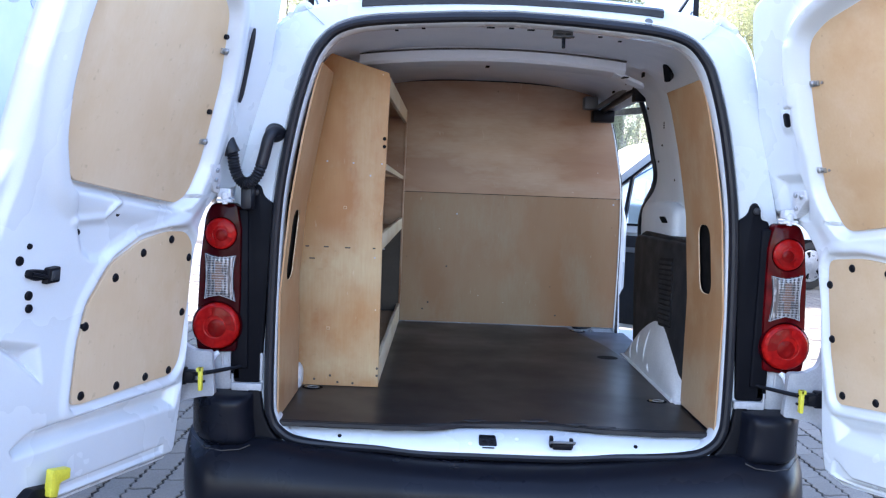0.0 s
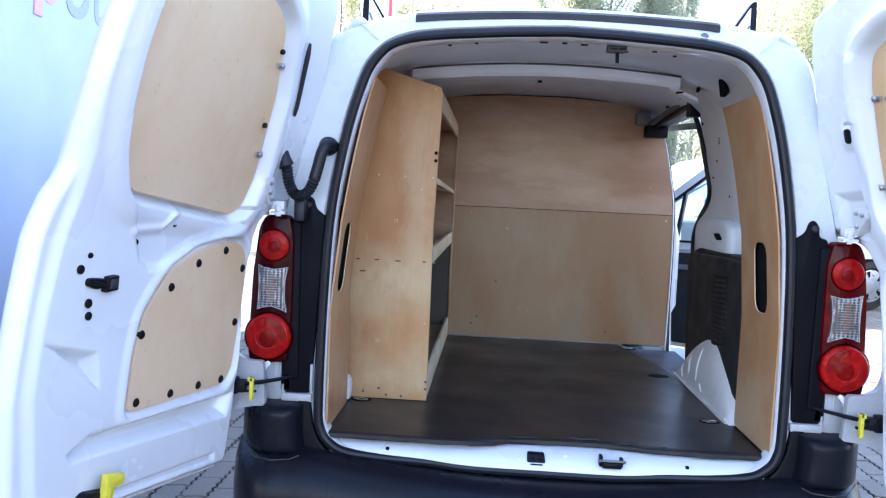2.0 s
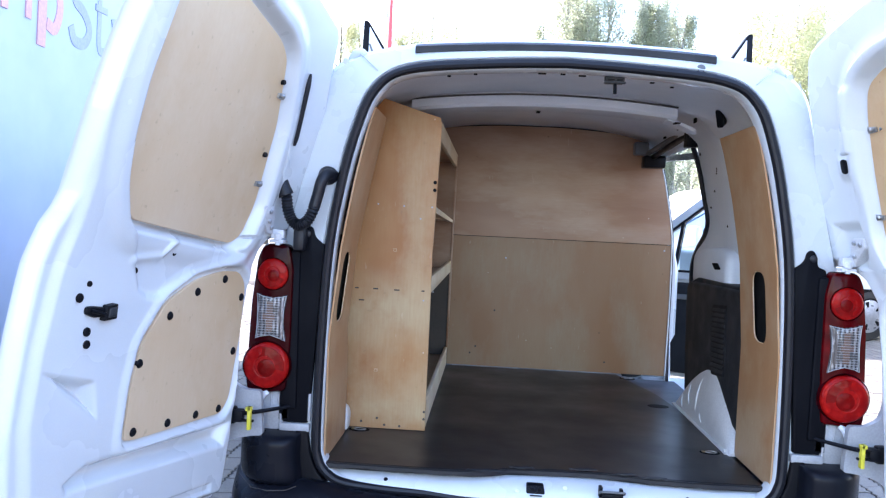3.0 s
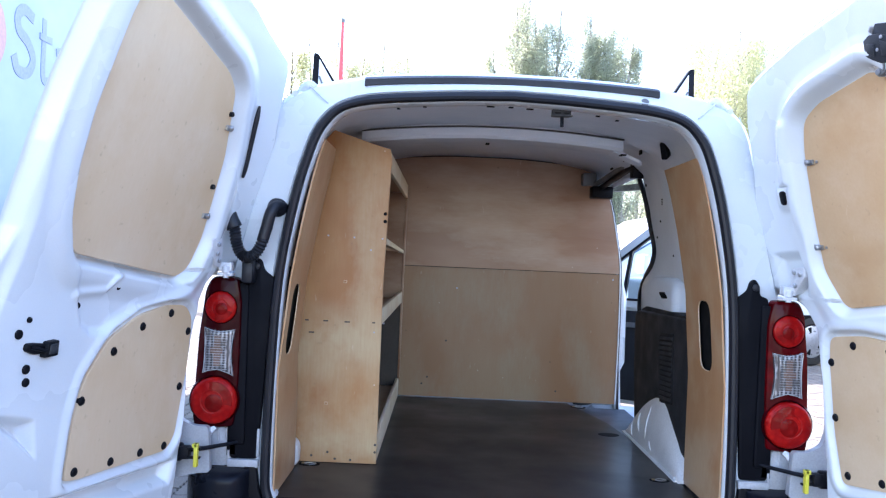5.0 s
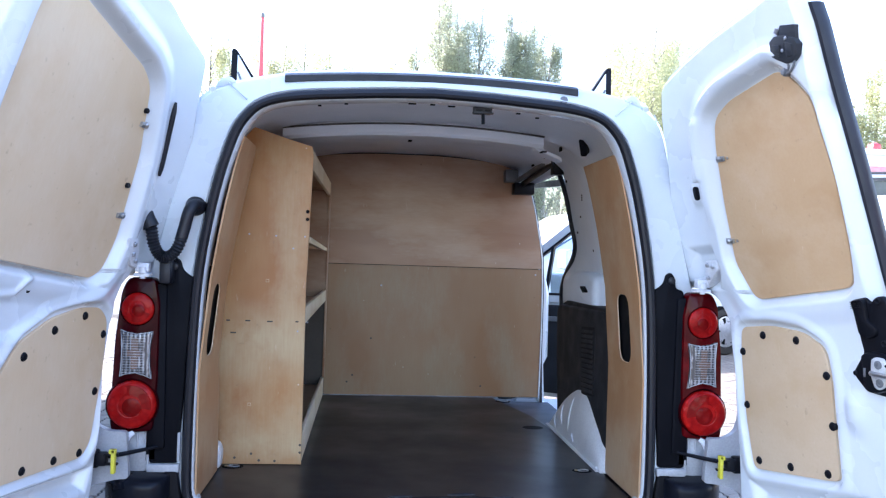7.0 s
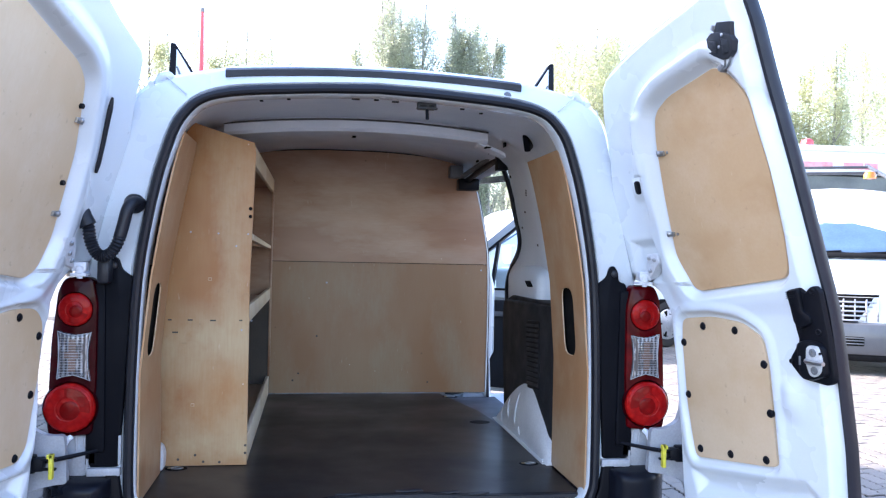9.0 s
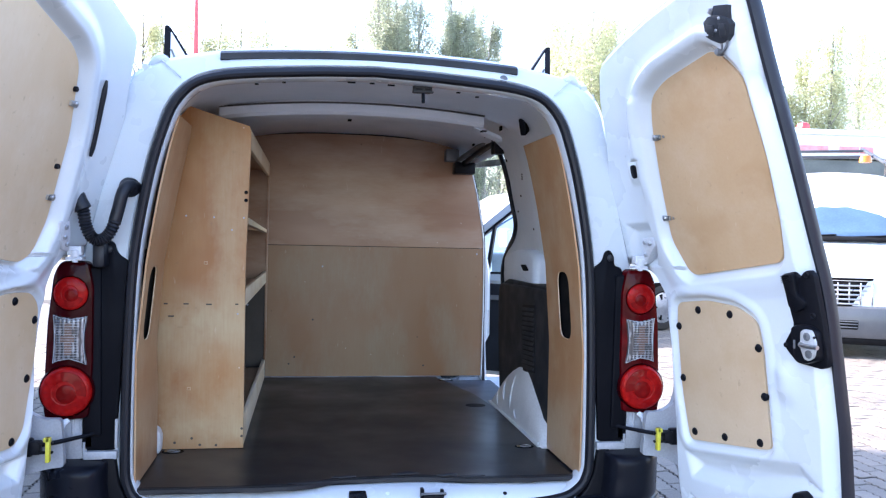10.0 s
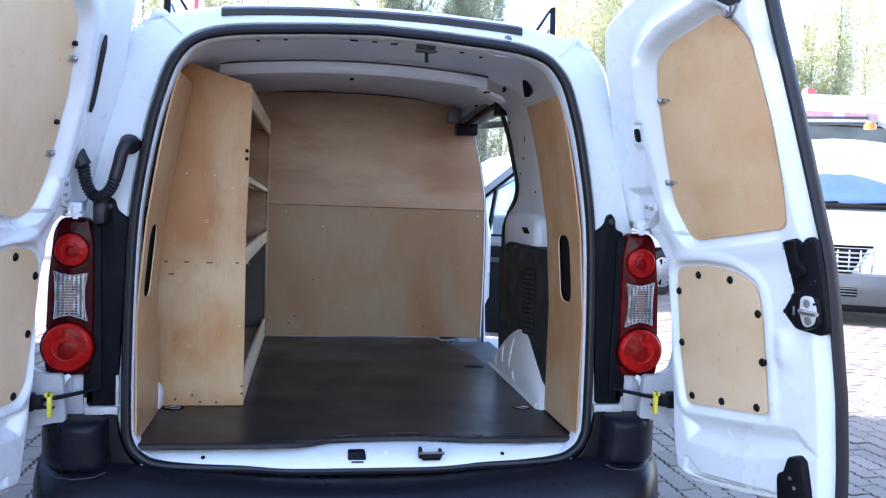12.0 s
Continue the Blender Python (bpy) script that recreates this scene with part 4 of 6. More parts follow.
bm = bmesh.new()
o2 = inset(outline, .042)
loft(bm, [[fd(a, b, d) for a, b in pts] for pts, d in ((o2, .03), (o2, -.004), (inset(o2, .014), -.004), (inset(o2, .014), .03), (o2, .03))])
bmesh.ops.recalc_face_normals(bm, faces=bm.faces)
box_pts = [(.070, 1.02), (.090, 1.02), (.166, 1.372), (.145, 1.355)]
prism(bm, box_pts, -.004, .03, fd)
part("window_rubber", bm, RUBBER, fdoor)
bm = bmesh.new()
prism(bm, inset(outline, .05), .014, .018, fd)
pane = part("window_pane", bm, GLASS, fdoor)
pane.visible_shadow = False
bm = bmesh.new()
def mirror_at(d, b, a):
    return fd(a, b, d)


pillow(bm, corners([(.07, 1.00), (.27, 1.00), (.28, 1.15), (.24, 1.21), (.08, 1.20)], .035), .10, .225, mirror_at, .02)
mirror = part("wing_mirror", bm, WHITE, fdoor)
bm = bmesh.new()
soft_prism(bm, corners([(.085, 1.015), (.257, 1.015), (.264, 1.145), (.23, 1.190), (.095, 1.182)], .025), .222, .229, mirror_at, .002)
part("mirror_glass", bm, plain("mirror_silver", (.9, .9, .9), (.88, .88, .88), .02, 3, 50, 0, metal=1.0), mirror)

# floor board: film-faced plywood with tie-down recesses
bm = bmesh.new()
pts = [(-.620, .004), (-.49, .000), (-.35, .000), (-.20, .004), (-.147, .020), (-.103, .046), (.03, .062), (.16, .066), (.22, .052), (.296, .038), (.43, .032), (.605, .036), (.607, .36), (.596, .40), (.590, .80), (.585, 1.05), (.56, 1.30), (.455, 1.768), (-.70, 1.768), (-.70, .40), (-.62, .36)]
FRONT = pts[:12]
prism(bm, pts, .584, .600, lambda a, b, d: Vector((a, b, d)))
part("floor_board", bm, FLOOR, van, "dark brown film-faced plywood floor")
bm = bmesh.new()
loops = []
for x in np.linspace(-.618, .603, 90):
    w = .003 * math.sin(x * 17) + .002 * math.sin(x * 41 + 1)
    y = interp(FRONT, x)
    loops.append([(x, y + .008, .6012), (x, y - .003 - w * .3, .597), (x, y - .004 - w * .4, .587 - w * .6), (x, y + .008, .583)])
loft(bm, loops, cap=True)
part("floor_edge", bm, RUBBER, van, "frayed black edging along the floor board")
for x, w, d in ((-.165, .05, .016), (-.06, .035, .012), (.115, .04, .018), (.235, .03, .014), (.31, .035, .012)):
    y = interp(FRONT, x)
    bm = bmesh.new()
    prism(bm, [(x - w, y + .004), (x - w * .3, y - .004), (x + w * .5, y + .001), (x + w, y + .006), (x + w * .4, y + d), (x - w * .2, y + d * .7)], .6008, .6032, lambda a, b, h: Vector((a, b, h + .12 * (b - .03))))
    part("torn_film", bm, CASING, van, "torn flap of floor film")
bm = bmesh.new()
prism(bm, [(-.74, .06), (.74, .06), (.74, 1.80), (-.74, 1.80)], .55, .577, lambda a, b, d: Vector((a, b, d)))
part("bay_floor", bm, plain("blue_grey_steel", (.085, .10, .13), (.06, .072, .095), .4, 4, 100, .05), van)
for x, y, w, ring in ((.547, .376, .032, 1), (-.578, .392, .034, 1), (.493, 1.670, .036, 1), (.518, 1.060, .042, 0)):
    bm = bmesh.new()
    disc = [(x + w * math.cos(k * math.pi / 14), y + w * .8 * math.sin(k * math.pi / 14)) for k in range(28)]
    prism(bm, disc, .598, .6008, lambda a, b, d: Vector((a, b, d)))
    recess = part("tie_recess", bm, DARK, van, "sunken lashing point in the floor board")
    if ring:
        bm = bmesh.new()
        tube(bm, [Vector((x + w * .1 + w * .55 * math.cos(k * math.pi / 10), y - w * .1 + w * .26 * math.sin(k * math.pi / 10), .6030 + .001 * math.sin(k * math.pi / 10))) for k in range(20)], .0017, 8, closed=True)
        part("tie_ring", bm, STEEL, recess, "steel lashing ring")
        bm = bmesh.new()
        box(bm, (x - w * .75, y - w * .15, .6008), (x - w * .35, y + w * .30, .6035), .001)
        part("ring_plate", bm, BRASSY, recess, "yellow-passivated ring plate")

# plywood side linings with hand slots
LINING = [(.60, .621), (.95, .622), (1.08, .615), (1.20, .604), (1.30, .590), (1.40, .575), (1.48, .560), (1.55, .546), (1.64, .522)]
for side in (1, -1):
    LIN = [(z, x - (.005 if side < 0 else 0) * float(ramp(np.array(z), 1.0, 1.25))) for z, x in LINING]
    rear_y = [(.60, .012), (1.1, .006), (1.3, .012), (1.5, .030), (1.64, .055)]
    front_y = [(.60, .350), (1.2, .350), (1.4, .372), (1.64, .41)] if side > 0 else [(.60, .335), (.80, .338), (1.0, .300), (1.2, .282), (1.36, .307), (1.50, .320), (1.57, .312), (1.605, .275)]
    top = (1.585, 1.598) if side > 0 else (1.595, 1.605)
    y0, y1 = (.108, .228) if side > 0 else (.074, .182)
    slot = corners([(y0, .984), (y1, .984), (y1 + .004, 1.19), (y0 + .004, 1.19)], .046, 6)
    bm = bmesh.new()
    def place(y, z, d, s=side):
        return Vector((s * (interp(LIN, z) + d), y, z))
    N = 14
    def row(z):
        y0, y1 = interp(rear_y, z), interp(front_y, z)
        return [bm.verts.new(place(y0 + (y1 - y0) * i / N, z, 0)) for i in range(N + 1)]
    low = [row(z) for z in np.linspace(.603, .955, 12)]
    high = [row(z) for z in np.linspace(1.205, top[1], 16)]
    for band in (low, high):
        for p, q in zip(band, band[1:]):
            for i in range(N):
                bm.faces.new((p[i], p[i + 1], q[i + 1], q[i]))
    ring = [bm.verts.new(place(y, z, 0)) for y, z in slot]
    rim = low[-1] + high[0][::-1]
    edges = []
    for loop in (ring, rim):
        for i in range(len(loop)):
            e = bm.edges.get((loop[i], loop[(i + 1) % len(loop)])) or bm.edges.new((loop[i], loop[(i + 1) % len(loop)]))
            edges.append(e)
    bmesh.ops.triangle_fill(bm, use_beauty=True, use_dissolve=False, edges=edges)
    bmesh.ops.recalc_face_normals(bm, faces=bm.faces)
    bmesh.ops.solidify(bm, geom=bm.faces[:], thickness=.005)
    lining = part("side_lining", bm, PLY_WARM, van, "varnished plywood side lining with an oval hand slot")
    bm = bmesh.new()
    ring = [place(y, z, -.002) for y, z in slot]
    tube(bm, ring, .0013, 6, closed=True)
    part("slot_edge", bm, PINE, lining, "pale bare cut edge of the slot")
    # added dark sheet in place of the shade behind the slot
    bm = bmesh.new()
    prism(bm, [(.05, .93), (.27, .93), (.27, 1.24), (.05, 1.24)], .012, .016, place)
    part("slot_shade", bm, DARK, lining)

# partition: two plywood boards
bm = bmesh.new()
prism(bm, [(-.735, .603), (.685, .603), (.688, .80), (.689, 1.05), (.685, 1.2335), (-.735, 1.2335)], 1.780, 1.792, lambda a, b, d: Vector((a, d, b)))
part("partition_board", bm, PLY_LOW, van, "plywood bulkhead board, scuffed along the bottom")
bm = bmesh.new()
top = [(x, 1.776 - .12 * max(0, abs(x) - .1) ** 1.6) for x in np.linspace(.52, -.62, 24)]
prism(bm, [(-.735, 1.2365), (.685, 1.2365), (.675, 1.34), (.657, 1.44), (.639, 1.53), (.622, 1.605)] + [(.55, 1.606), (.545, 1.70)] + top + [(-.69, 1.60)], 1.778, 1.790, lambda a, b, d: Vector((a, d, b)))
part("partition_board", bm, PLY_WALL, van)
# added dark strip that keeps cab light out of the seam
bm = bmesh.new()
box(bm, (-.73, 1.7925, 1.20), (.67, 1.80, 1.27))
part("seam_light_block", bm, DARK, van)
for x, z, tone in ((-.145, .877, 0), (-.256, .664, 0), (-.230, .697, 0), (.397, .654, 0), (.402, 1.335, 0), (-.050, 1.362, 0), (-.103, 1.135, 1), (.655, 1.207, 1)):
    bm = bmesh.new()
    disc_stack(bm, (x, 1.780, z), (0, -1, 0), ((.0045, -.004), (.0045, .0), (.003, .0010)), 10)
    part("screw", bm, DULL if tone else SHADE_AND_MARKS, van, "screw head in the bulkhead")

# pale strip and dark gap along the bulkhead's free edge
EDGE_LINE = [(.604, .688), (.822, .691), (1.02, .692), (1.245, .688), (1.34, .678), (1.439, .660), (1.53, .642), (1.598, .625)]
for name, dx, dy, r, material in (("edge_strip", 0, -.002, .0032, WHITE), ("edge_gap", .006, .006, .004, RUBBER)):
    bm = bmesh.new()
    tube(bm, spline([Vector((x + dx, 1.780 + dy, z)) for z, x in EDGE_LINE], 6), r, 6)
    part(name, bm, material, van)

# wheel arch with pressed ribs, and the dark trim box over it
ARCH_RISE = [(.345, .004), (.376, .050), (.452, .112), (.536, .165), (.600, .208), (.640, .228), (.700, .236), (.770, .228), (.867, .194), (.960, .152), (1.054, .100), (1.110, .050), (1.140, .004)]


def arch_rise(y):
    return max(.004, sum(interp(ARCH_RISE, y + d) for d in (-.016, -.008, 0, .008, .016)) / 5)


def arch_at(y, k, out=0.0):
    """A place on the arch's inner cheek: y along the van, k from its foot to its crown."""
    return Vector((.598 + .036 * k ** 2.2 - out, y, .60 + arch_rise(y) * k))


bm = bmesh.new()
loops = []
for y in np.linspace(.345, 1.14, 70):
    cheek = [arch_at(y, k) for k in (0, .15, .3, .45, .6, .75, .88, .96)]
    h = arch_rise(y)
    loops.append(cheek + [Vector((.640, y, .60 + h)), Vector((.74, y, .60 + h * .98)), Vector((.74, y, .60))])
loft(bm, loops, cap=True)
arch = part("wheel_arch", bm, ARCH, van, "pale grey painted wheel arch with pressed ribs")
for (y0, k0), (y1, k1) in (((1.045, .60), (.995, .06)), ((.955, .78), (.900, .24)), ((.790, .80), (.800, .16)), ((.735, .22), (.702, .08))):
    bm = bmesh.new()
    tube(bm, [arch_at(y0 + (y1 - y0) * k, k0 + (k1 - k0) * k, -.0015 + .004 * math.sin(math.pi * k)) for k in np.linspace(0, 1, 12)], lambda k: .0034 * (math.sin(math.pi * min(.98, max(.02, k)))) ** .5, 8)
    part("pressed_rib", bm, ARCH, arch)
bm = bmesh.new()
loft(bm, [[(.588, y, .6005), (.588, y, .6045), (.600, y, .6065), (.600, y, .6005)] for y in np.linspace(.36, 1.14, 20)], cap=True)
part("arch_lip", bm, ARCH, arch, "pale welded lip along the arch's foot")
bm = bmesh.new()
pillow(bm, corners([(.36, .66), (.55, .70), (1.02, .64), (1.105, .66), (1.140, .86), (1.158, 1.04), (1.150, 1.085), (1.115, 1.104), (.50, 1.114), (.36, 1.112)], .02), -.742, -.626, lambda a, b, d: Vector((-d, a, b)), .010)
trim = part("side_trim", bm, TRIM, van, "dark grey plastic trim box with louvres")
bm = bmesh.new()
pillow(bm, corners([(.46, 1.100), (1.10, 1.094), (1.115, 1.108), (1.05, 1.122), (.46, 1.124)], .006), -.742, -.640, lambda a, b, d: Vector((-d, a, b)), .006)
part("trim_lid", bm, TRIM, trim, "ledge along the trim box's top")
bm = bmesh.new()
pillow(bm, corners([(.545, .815), (.712, .795), (.745, 1.03), (.730, 1.045), (.560, 1.055)], .012), -.640, -.6235, lambda a, b, d: Vector((-d, a, b)), .003)
grille = part("louvre_panel", bm, CAVITY, trim)
for k in range(13):
    z = .822 + k * .0175
    y0, y1 = .556 + .001 * k, .706 + .0022 * k
    bm = bmesh.new()
    prism(bm, [(y0, z), (y1, z - .010), (y1, z + .0005), (y0, z + .0105)], -.626, -.6195, lambda a, b, d: Vector((-d + .35 * (b - z), a, b)))
    part("louvre", bm, TRIM, grille)
bm = bmesh.new()
box(bm, (.592, .378, .60), (.70, .384, .613), .002)
part("arch_tab", bm, ARCH, van)
bm = bmesh.new()
pillow(bm, corners([(-.66, .601), (-.612, .601), (-.609, .655), (-.619, .680), (-.66, .690)], .012), -.400, -.352, lambda a, b, d: Vector((a, -d, b)), .012)
part("wheel_arch", bm, ARCH, van, "foot of the shelf-side wheel arch")

# filler hose looped from the pillar to the left door
bm = bmesh.new()
path = spline([Vector(p) for p in ((-.625, .015, 1.405), (-.638, -.026, 1.404), (-.648, -.046, 1.385), (-.658, -.050, 1.340), (-.670, -.053, 1.296), (-.686, -.055, 1.270), (-.706, -.055, 1.262), (-.722, -.055, 1.272), (-.735, -.055, 1.300), (-.741, -.055, 1.335), (-.748, -.055, 1.358))], 24)
tube(bm, path, lambda u: .0150 + (.0016 * math.sin(u * 260) if .36 < u < .93 else .001), 12)
hose = part("wiring_hose", bm, RUBBER, van, "black corrugated wiring hose")
bm = bmesh.new()
tube(bm, spline([Vector(p) for p in ((-.742, -.056, 1.340), (-.752, -.056, 1.362), (-.759, -.05, 1.392), (-.760, -.04, 1.424))], 5), lambda u: .0215 - .013 * u * u, 12)
part("hose_boot", bm, RUBBER, hose)
bm = bmesh.new()
disc_stack(bm, (-.640, .004, 1.402), (-.2, -1, 0), ((.026, -.02), (.026, .012), (.020, .020), (.014, .030)), 20)
part("hose_collar", bm, RUBBER, hose)
bm = bmesh.new()
box(bm, (-.722, -.046, 1.19), (-.690, .01, 1.256), .010)
part("hose_foot", bm, RUBBER, hose)

# ---- rear doors ----


def rear_door(side, left, right, window, lower, low_at):
    """One open rear door: a pressed inner panel over an outer skin. left and right give the edges by height."""
    a = radians(15)
    u = Vector((side * math.sin(a), -math.cos(a), 0))
    w = Vector((-side * .0746, -.02, 1))
    n = u.cross(w).normalized()
    if n.x * side > 0:
        n = -n
    P = Vector((side * .807, -.029, 1))

    def at(s, z, d=0.0):
        """s: from the hinge, z: height, d: towards the van's middle."""
        k = z - 1.18
        bend = .5 * (math.sqrt(k * k + .0025) + k)
        q = P + u * s + w * (z - 1) + n * (.2 * bend + d)
        return q

    zs = np.concatenate([np.linspace(left[0][0], left[0][0] + .06, 28), np.linspace(left[0][0] + .063, left[-1][0] - .10, 340), np.linspace(left[-1][0] - .098, left[-1][0], 42)])
    M, N = len(zs), 211
    SL, SR = np.array([interp(left, z) for z in zs]), np.array([interp(right, z) for z in zs])
    T = np.linspace(0, 1, N)
    X = SL[None, :] + (SR - SL)[None, :] * T[:, None]
    Z = np.repeat(zs[None, :], N, 0)
    D = np.zeros(X.shape)
    wd = inside_distance(window, X, Z)
    ld = inside_distance(lower, X, Z)
    out = [(l, z) for z, l in left] + [(r, z) for z, r in right][::-1]
    edge = inside_distance(out, X, Z)
    D += -.030 * ramp(-edge, -.030, -.002)
    D += -.024 * ramp(wd, -.030, -.004) - .010 * ramp(ld, -.016, -.002)
    D += (.006 if side > 0 else .010) * ramp(wd, -.090, -.045) * (1 - ramp(wd, -.034, -.010)) + .005 * ramp(ld, -.045, -.022) * (1 - ramp(ld, -.018, -.006))
    if side > 0:
        crest = (1 - ramp(X, .42, .50)) * ramp(Z, 1.36, 1.48)
        D += .011 * crest * ramp(wd, -.064, -.048) * (1 - ramp(wd, -.047, -.012))
        D += .012 * np.exp(-((X - .060 - .24 * (Z - 1.52)) / .024) ** 4) * ramp(Z, 1.514, 1.520) * (1 - ramp(Z, 1.66, 1.69))
        D += .014 * np.exp(-((X - .044) / .024) ** 4 - ((Z - 1.484) / .030) ** 4)
        D += -.022 * ramp(inside_distance([(-.05, 1.338), (.058, 1.344), (.080, 1.28), (.06, 1.22), (-.05, 1.21)], X, Z), -.004, .026)
        D += -.024 * ramp(inside_distance([(.14, .716), (.53, .776), (.60, .730), (.34, .660), (.16, .65)], X, Z), -.008, .036)
        D += .012 * np.exp(-((X - .50) / .03) ** 2) * ramp(Z, .90, .96) * (1 - ramp(Z, .98, 1.02))
        D += -.014 * np.exp(-((X - .56) / .045) ** 4 - ((Z - 1.66) / .03) ** 2)
        D += -.010 * ramp(inside_distance([(.15, .60), (.21, .57), (.60, .62), (.60, .595), (.2, .545), (.14, .56)], X, Z), -.004, .004)
    else:
        D += -.013 * ramp(X - np.interp(Z, [.6, .86, 1.0, 1.15, 1.25, 1.34, 1.475, 1.60, 1.85], [.78, .81, .796, .768, .743, .735, .745, .73, .68]), -.010, .016)
        D += .005 * np.exp(-((X - np.interp(Z, [.9, 1.25, 1.6, 1.8], [.85, .79, .76, .72])) / .012) ** 2) * ramp(Z, 1.14, 1.46)
        pocket = inside_distance([(.593, 1.262), (.553, 1.159), (.532, 1.105), (.500, 1.084), (.450, 1.082), (.343, 1.122), (.213, 1.152), (.127, 1.180), (.16, 1.205), (.30, 1.235), (.50, 1.262)], X, Z)
        D += -.013 * ramp(pocket, -.006, .020)
        D += .007 * np.exp(-((Z - np.interp(X, [.416, .437, .464, .559], [1.216, 1.206, 1.179, 1.175])) / .010) ** 2) * ramp(X, .40, .43) * (1 - ramp(X, .555, .58))
        D += -.034 * ramp(inside_distance([(.10, .728), (.40, .742), (.64, .748), (.70, .722), (.69, .705), (.45, .690), (.12, .668)], X, Z), -.006, .022)
        D += -.030 * ramp(inside_distance([(.785, .962), (.640, .924), (.624, .842), (.680, .885)], X, Z), -.004, .024)
        D += -.008 * ramp(inside_distance([(.16, .575), (.54, .60), (.86, .63), (.86, .60), (.5, .58), (.16, .555)], X, Z), -.004, .004)
        D += -.012 * np.exp(-((X + .01) / .05) ** 4 - ((Z - 1.29) / .045) ** 4)
    bm = bmesh.new()
    inner = [[bm.verts.new(at(X[i, j], Z[i, j], D[i, j])) for j in range(M)] for i in range(N)]
    outer = [[bm.verts.new(at(X[i, j] + (-.03 if i == N - 1 else 0), Z[i, j], -.070 + .012 * ((T[i] - .5) * 2) ** 2)) for j in range(M)] for i in (0, 20, 60, 105, 150, 190, N - 1)]
    for i in range(N - 1):
        for j in range(M - 1):
            bm.faces.new((inner[i][j], inner[i + 1][j], inner[i + 1][j + 1], inner[i][j + 1]))
    for i in range(len(outer) - 1):
        for j in range(M - 1):
            bm.faces.new((outer[i][j], outer[i][j + 1], outer[i + 1][j + 1], outer[i + 1][j]))
    for a_, b_ in ((inner[0], outer[0]), (outer[-1], inner[-1])):
        for j in range(M - 1):
            bm.faces.new((a_[j], a_[j + 1], b_[j + 1], b_[j]))
    for j in (0, M - 1):
        bm.faces.new([inner[i][j] for i in range(N)] + [o[j] for o in outer[::-1]])
    door = part("rear_door", bm, WHITE, van, "white rear door swung open, plywood panels on its inner side", 50)
    bm = bmesh.new()
    soft_prism(bm, inset(window, -.004), -.030, -.0165, at, .002)
    part("window_panel", bm, PLY_DOOR if side < 0 else PLY_TAN, door, "plywood panel in the window recess", 12)
    bm = bmesh.new()
    soft_prism(bm, inset(lower, .002), -.014, -.003, at, .002)
    part("lower_panel", bm, PLY_DOOR if side < 0 else PLY_DOOR_SHADE, door, "plywood panel held by black plugs", 12)
    for s, z in low_at:
        bm = bmesh.new()
        disc_stack(bm, at(s, z, -.004), n, ((.0105, -.004), (.0105, .002), (.008, .005), (.003, .006)), 16)
        part("panel_plug", bm, BLACK, door, "black plastic panel plug")
    return door, at, n, u


R_LEFT = [(.527, .150), (.540, .092), (.60, .080), (.651, .074), (.776, .074), (1.0, .074), (1.127, .057), (1.173, .026), (1.200, -.01), (1.212, -.05), (1.224, -.165), (1.245, -.174), (1.408, -.131), (1.573, -.092), (1.702, -.078), (1.784, -.052), (1.812, -.022), (1.847, .076), (1.884, .20), (1.907, .308), (1.918, .362), (1.938, .43)]
R_RIGHT = [(.527, .155), (.549, .305), (.575, .441), (.605, .60), (.618, .626), (.713, .628), (.867, .625), (1.067, .606), (1.282, .580), (1.511, .558), (1.713, .535), (1.826, .526), (1.90, .512), (1.930, .475), (1.938, .44)]
R_WIN = corners([(.125, 1.46), (.134, 1.60), (.152, 1.672), (.216, 1.706), (.396, 1.746), (.425, 1.730), (.476, 1.674), (.504, 1.49), (.509, 1.34), (.502, 1.250), (.178, 1.202), (.124, 1.295)], .028)
R_LOW = corners([(.117, 1.06), (.122, 1.125), (.24, 1.139), (.345, 1.132), (.415, 1.10), (.430, 1.03), (.448, .79), (.415, .782), (.152, .748), (.127, .885)], .024)
R_PLUG = [(.206, 1.109), (.323, 1.108), (.416, 1.034), (.430, .917), (.411, .800), (.289, .787), (.175, .777), (.136, .917), (.127, 1.058)]
door_r, at_r, n_r, u_r = rear_door(1, R_LEFT, R_RIGHT, R_WIN, R_LOW, R_PLUG)

L_LEFT = [(.516, .105), (.528, .092), (.548, .080), (.683, .064), (.841, .063), (1.121, .058), (1.175, .035), (1.205, .0), (1.220, -.05), (1.232, -.145), (1.30, -.156), (1.469, -.154), (1.673, -.095), (1.796, -.073), (1.829, -.044), (1.874, .099), (1.907, .18), (1.935, .30)]
L_RIGHT = [(.516, .11), (.532, .304), (.548, .513), (.573, .80), (.60, .85), (.85, .866), (.924, .860), (1.049, .845), (1.174, .826), (1.248, .804), (1.281, .786), (1.314, .775), (1.474, .769), (1.602, .753), (1.75, .722), (1.87, .66), (1.935, .57)]
L_WIN = corners([(.583, 1.266), (.620, 1.35), (.636, 1.44), (.637, 1.55), (.610, 1.745), (.580, 1.830), (.50, 1.810), (.205, 1.720), (.158, 1.685), (.118, 1.52), (.115, 1.31), (.140, 1.232), (.18, 1.210)], .024)
L_LOW = corners([(.527, .79), (.520, .90), (.500, .985), (.425, 1.075), (.318, 1.122), (.211, 1.139), (.13, 1.135), (.092, 1.10), (.089, .97), (.112, .79), (.145, .757), (.49, .764), (.525, .770)], .022)
L_PLUG = [(.497, .786), (.373, .781), (.260, .778), (.159, .774), (.119, .921), (.108, 1.064), (.195, 1.116), (.308, 1.090), (.407, 1.040), (.499, .941)]
door_l, at_l, n_l, u_l = rear_door(-1, L_LEFT, L_RIGHT, L_WIN, L_LOW, L_PLUG)


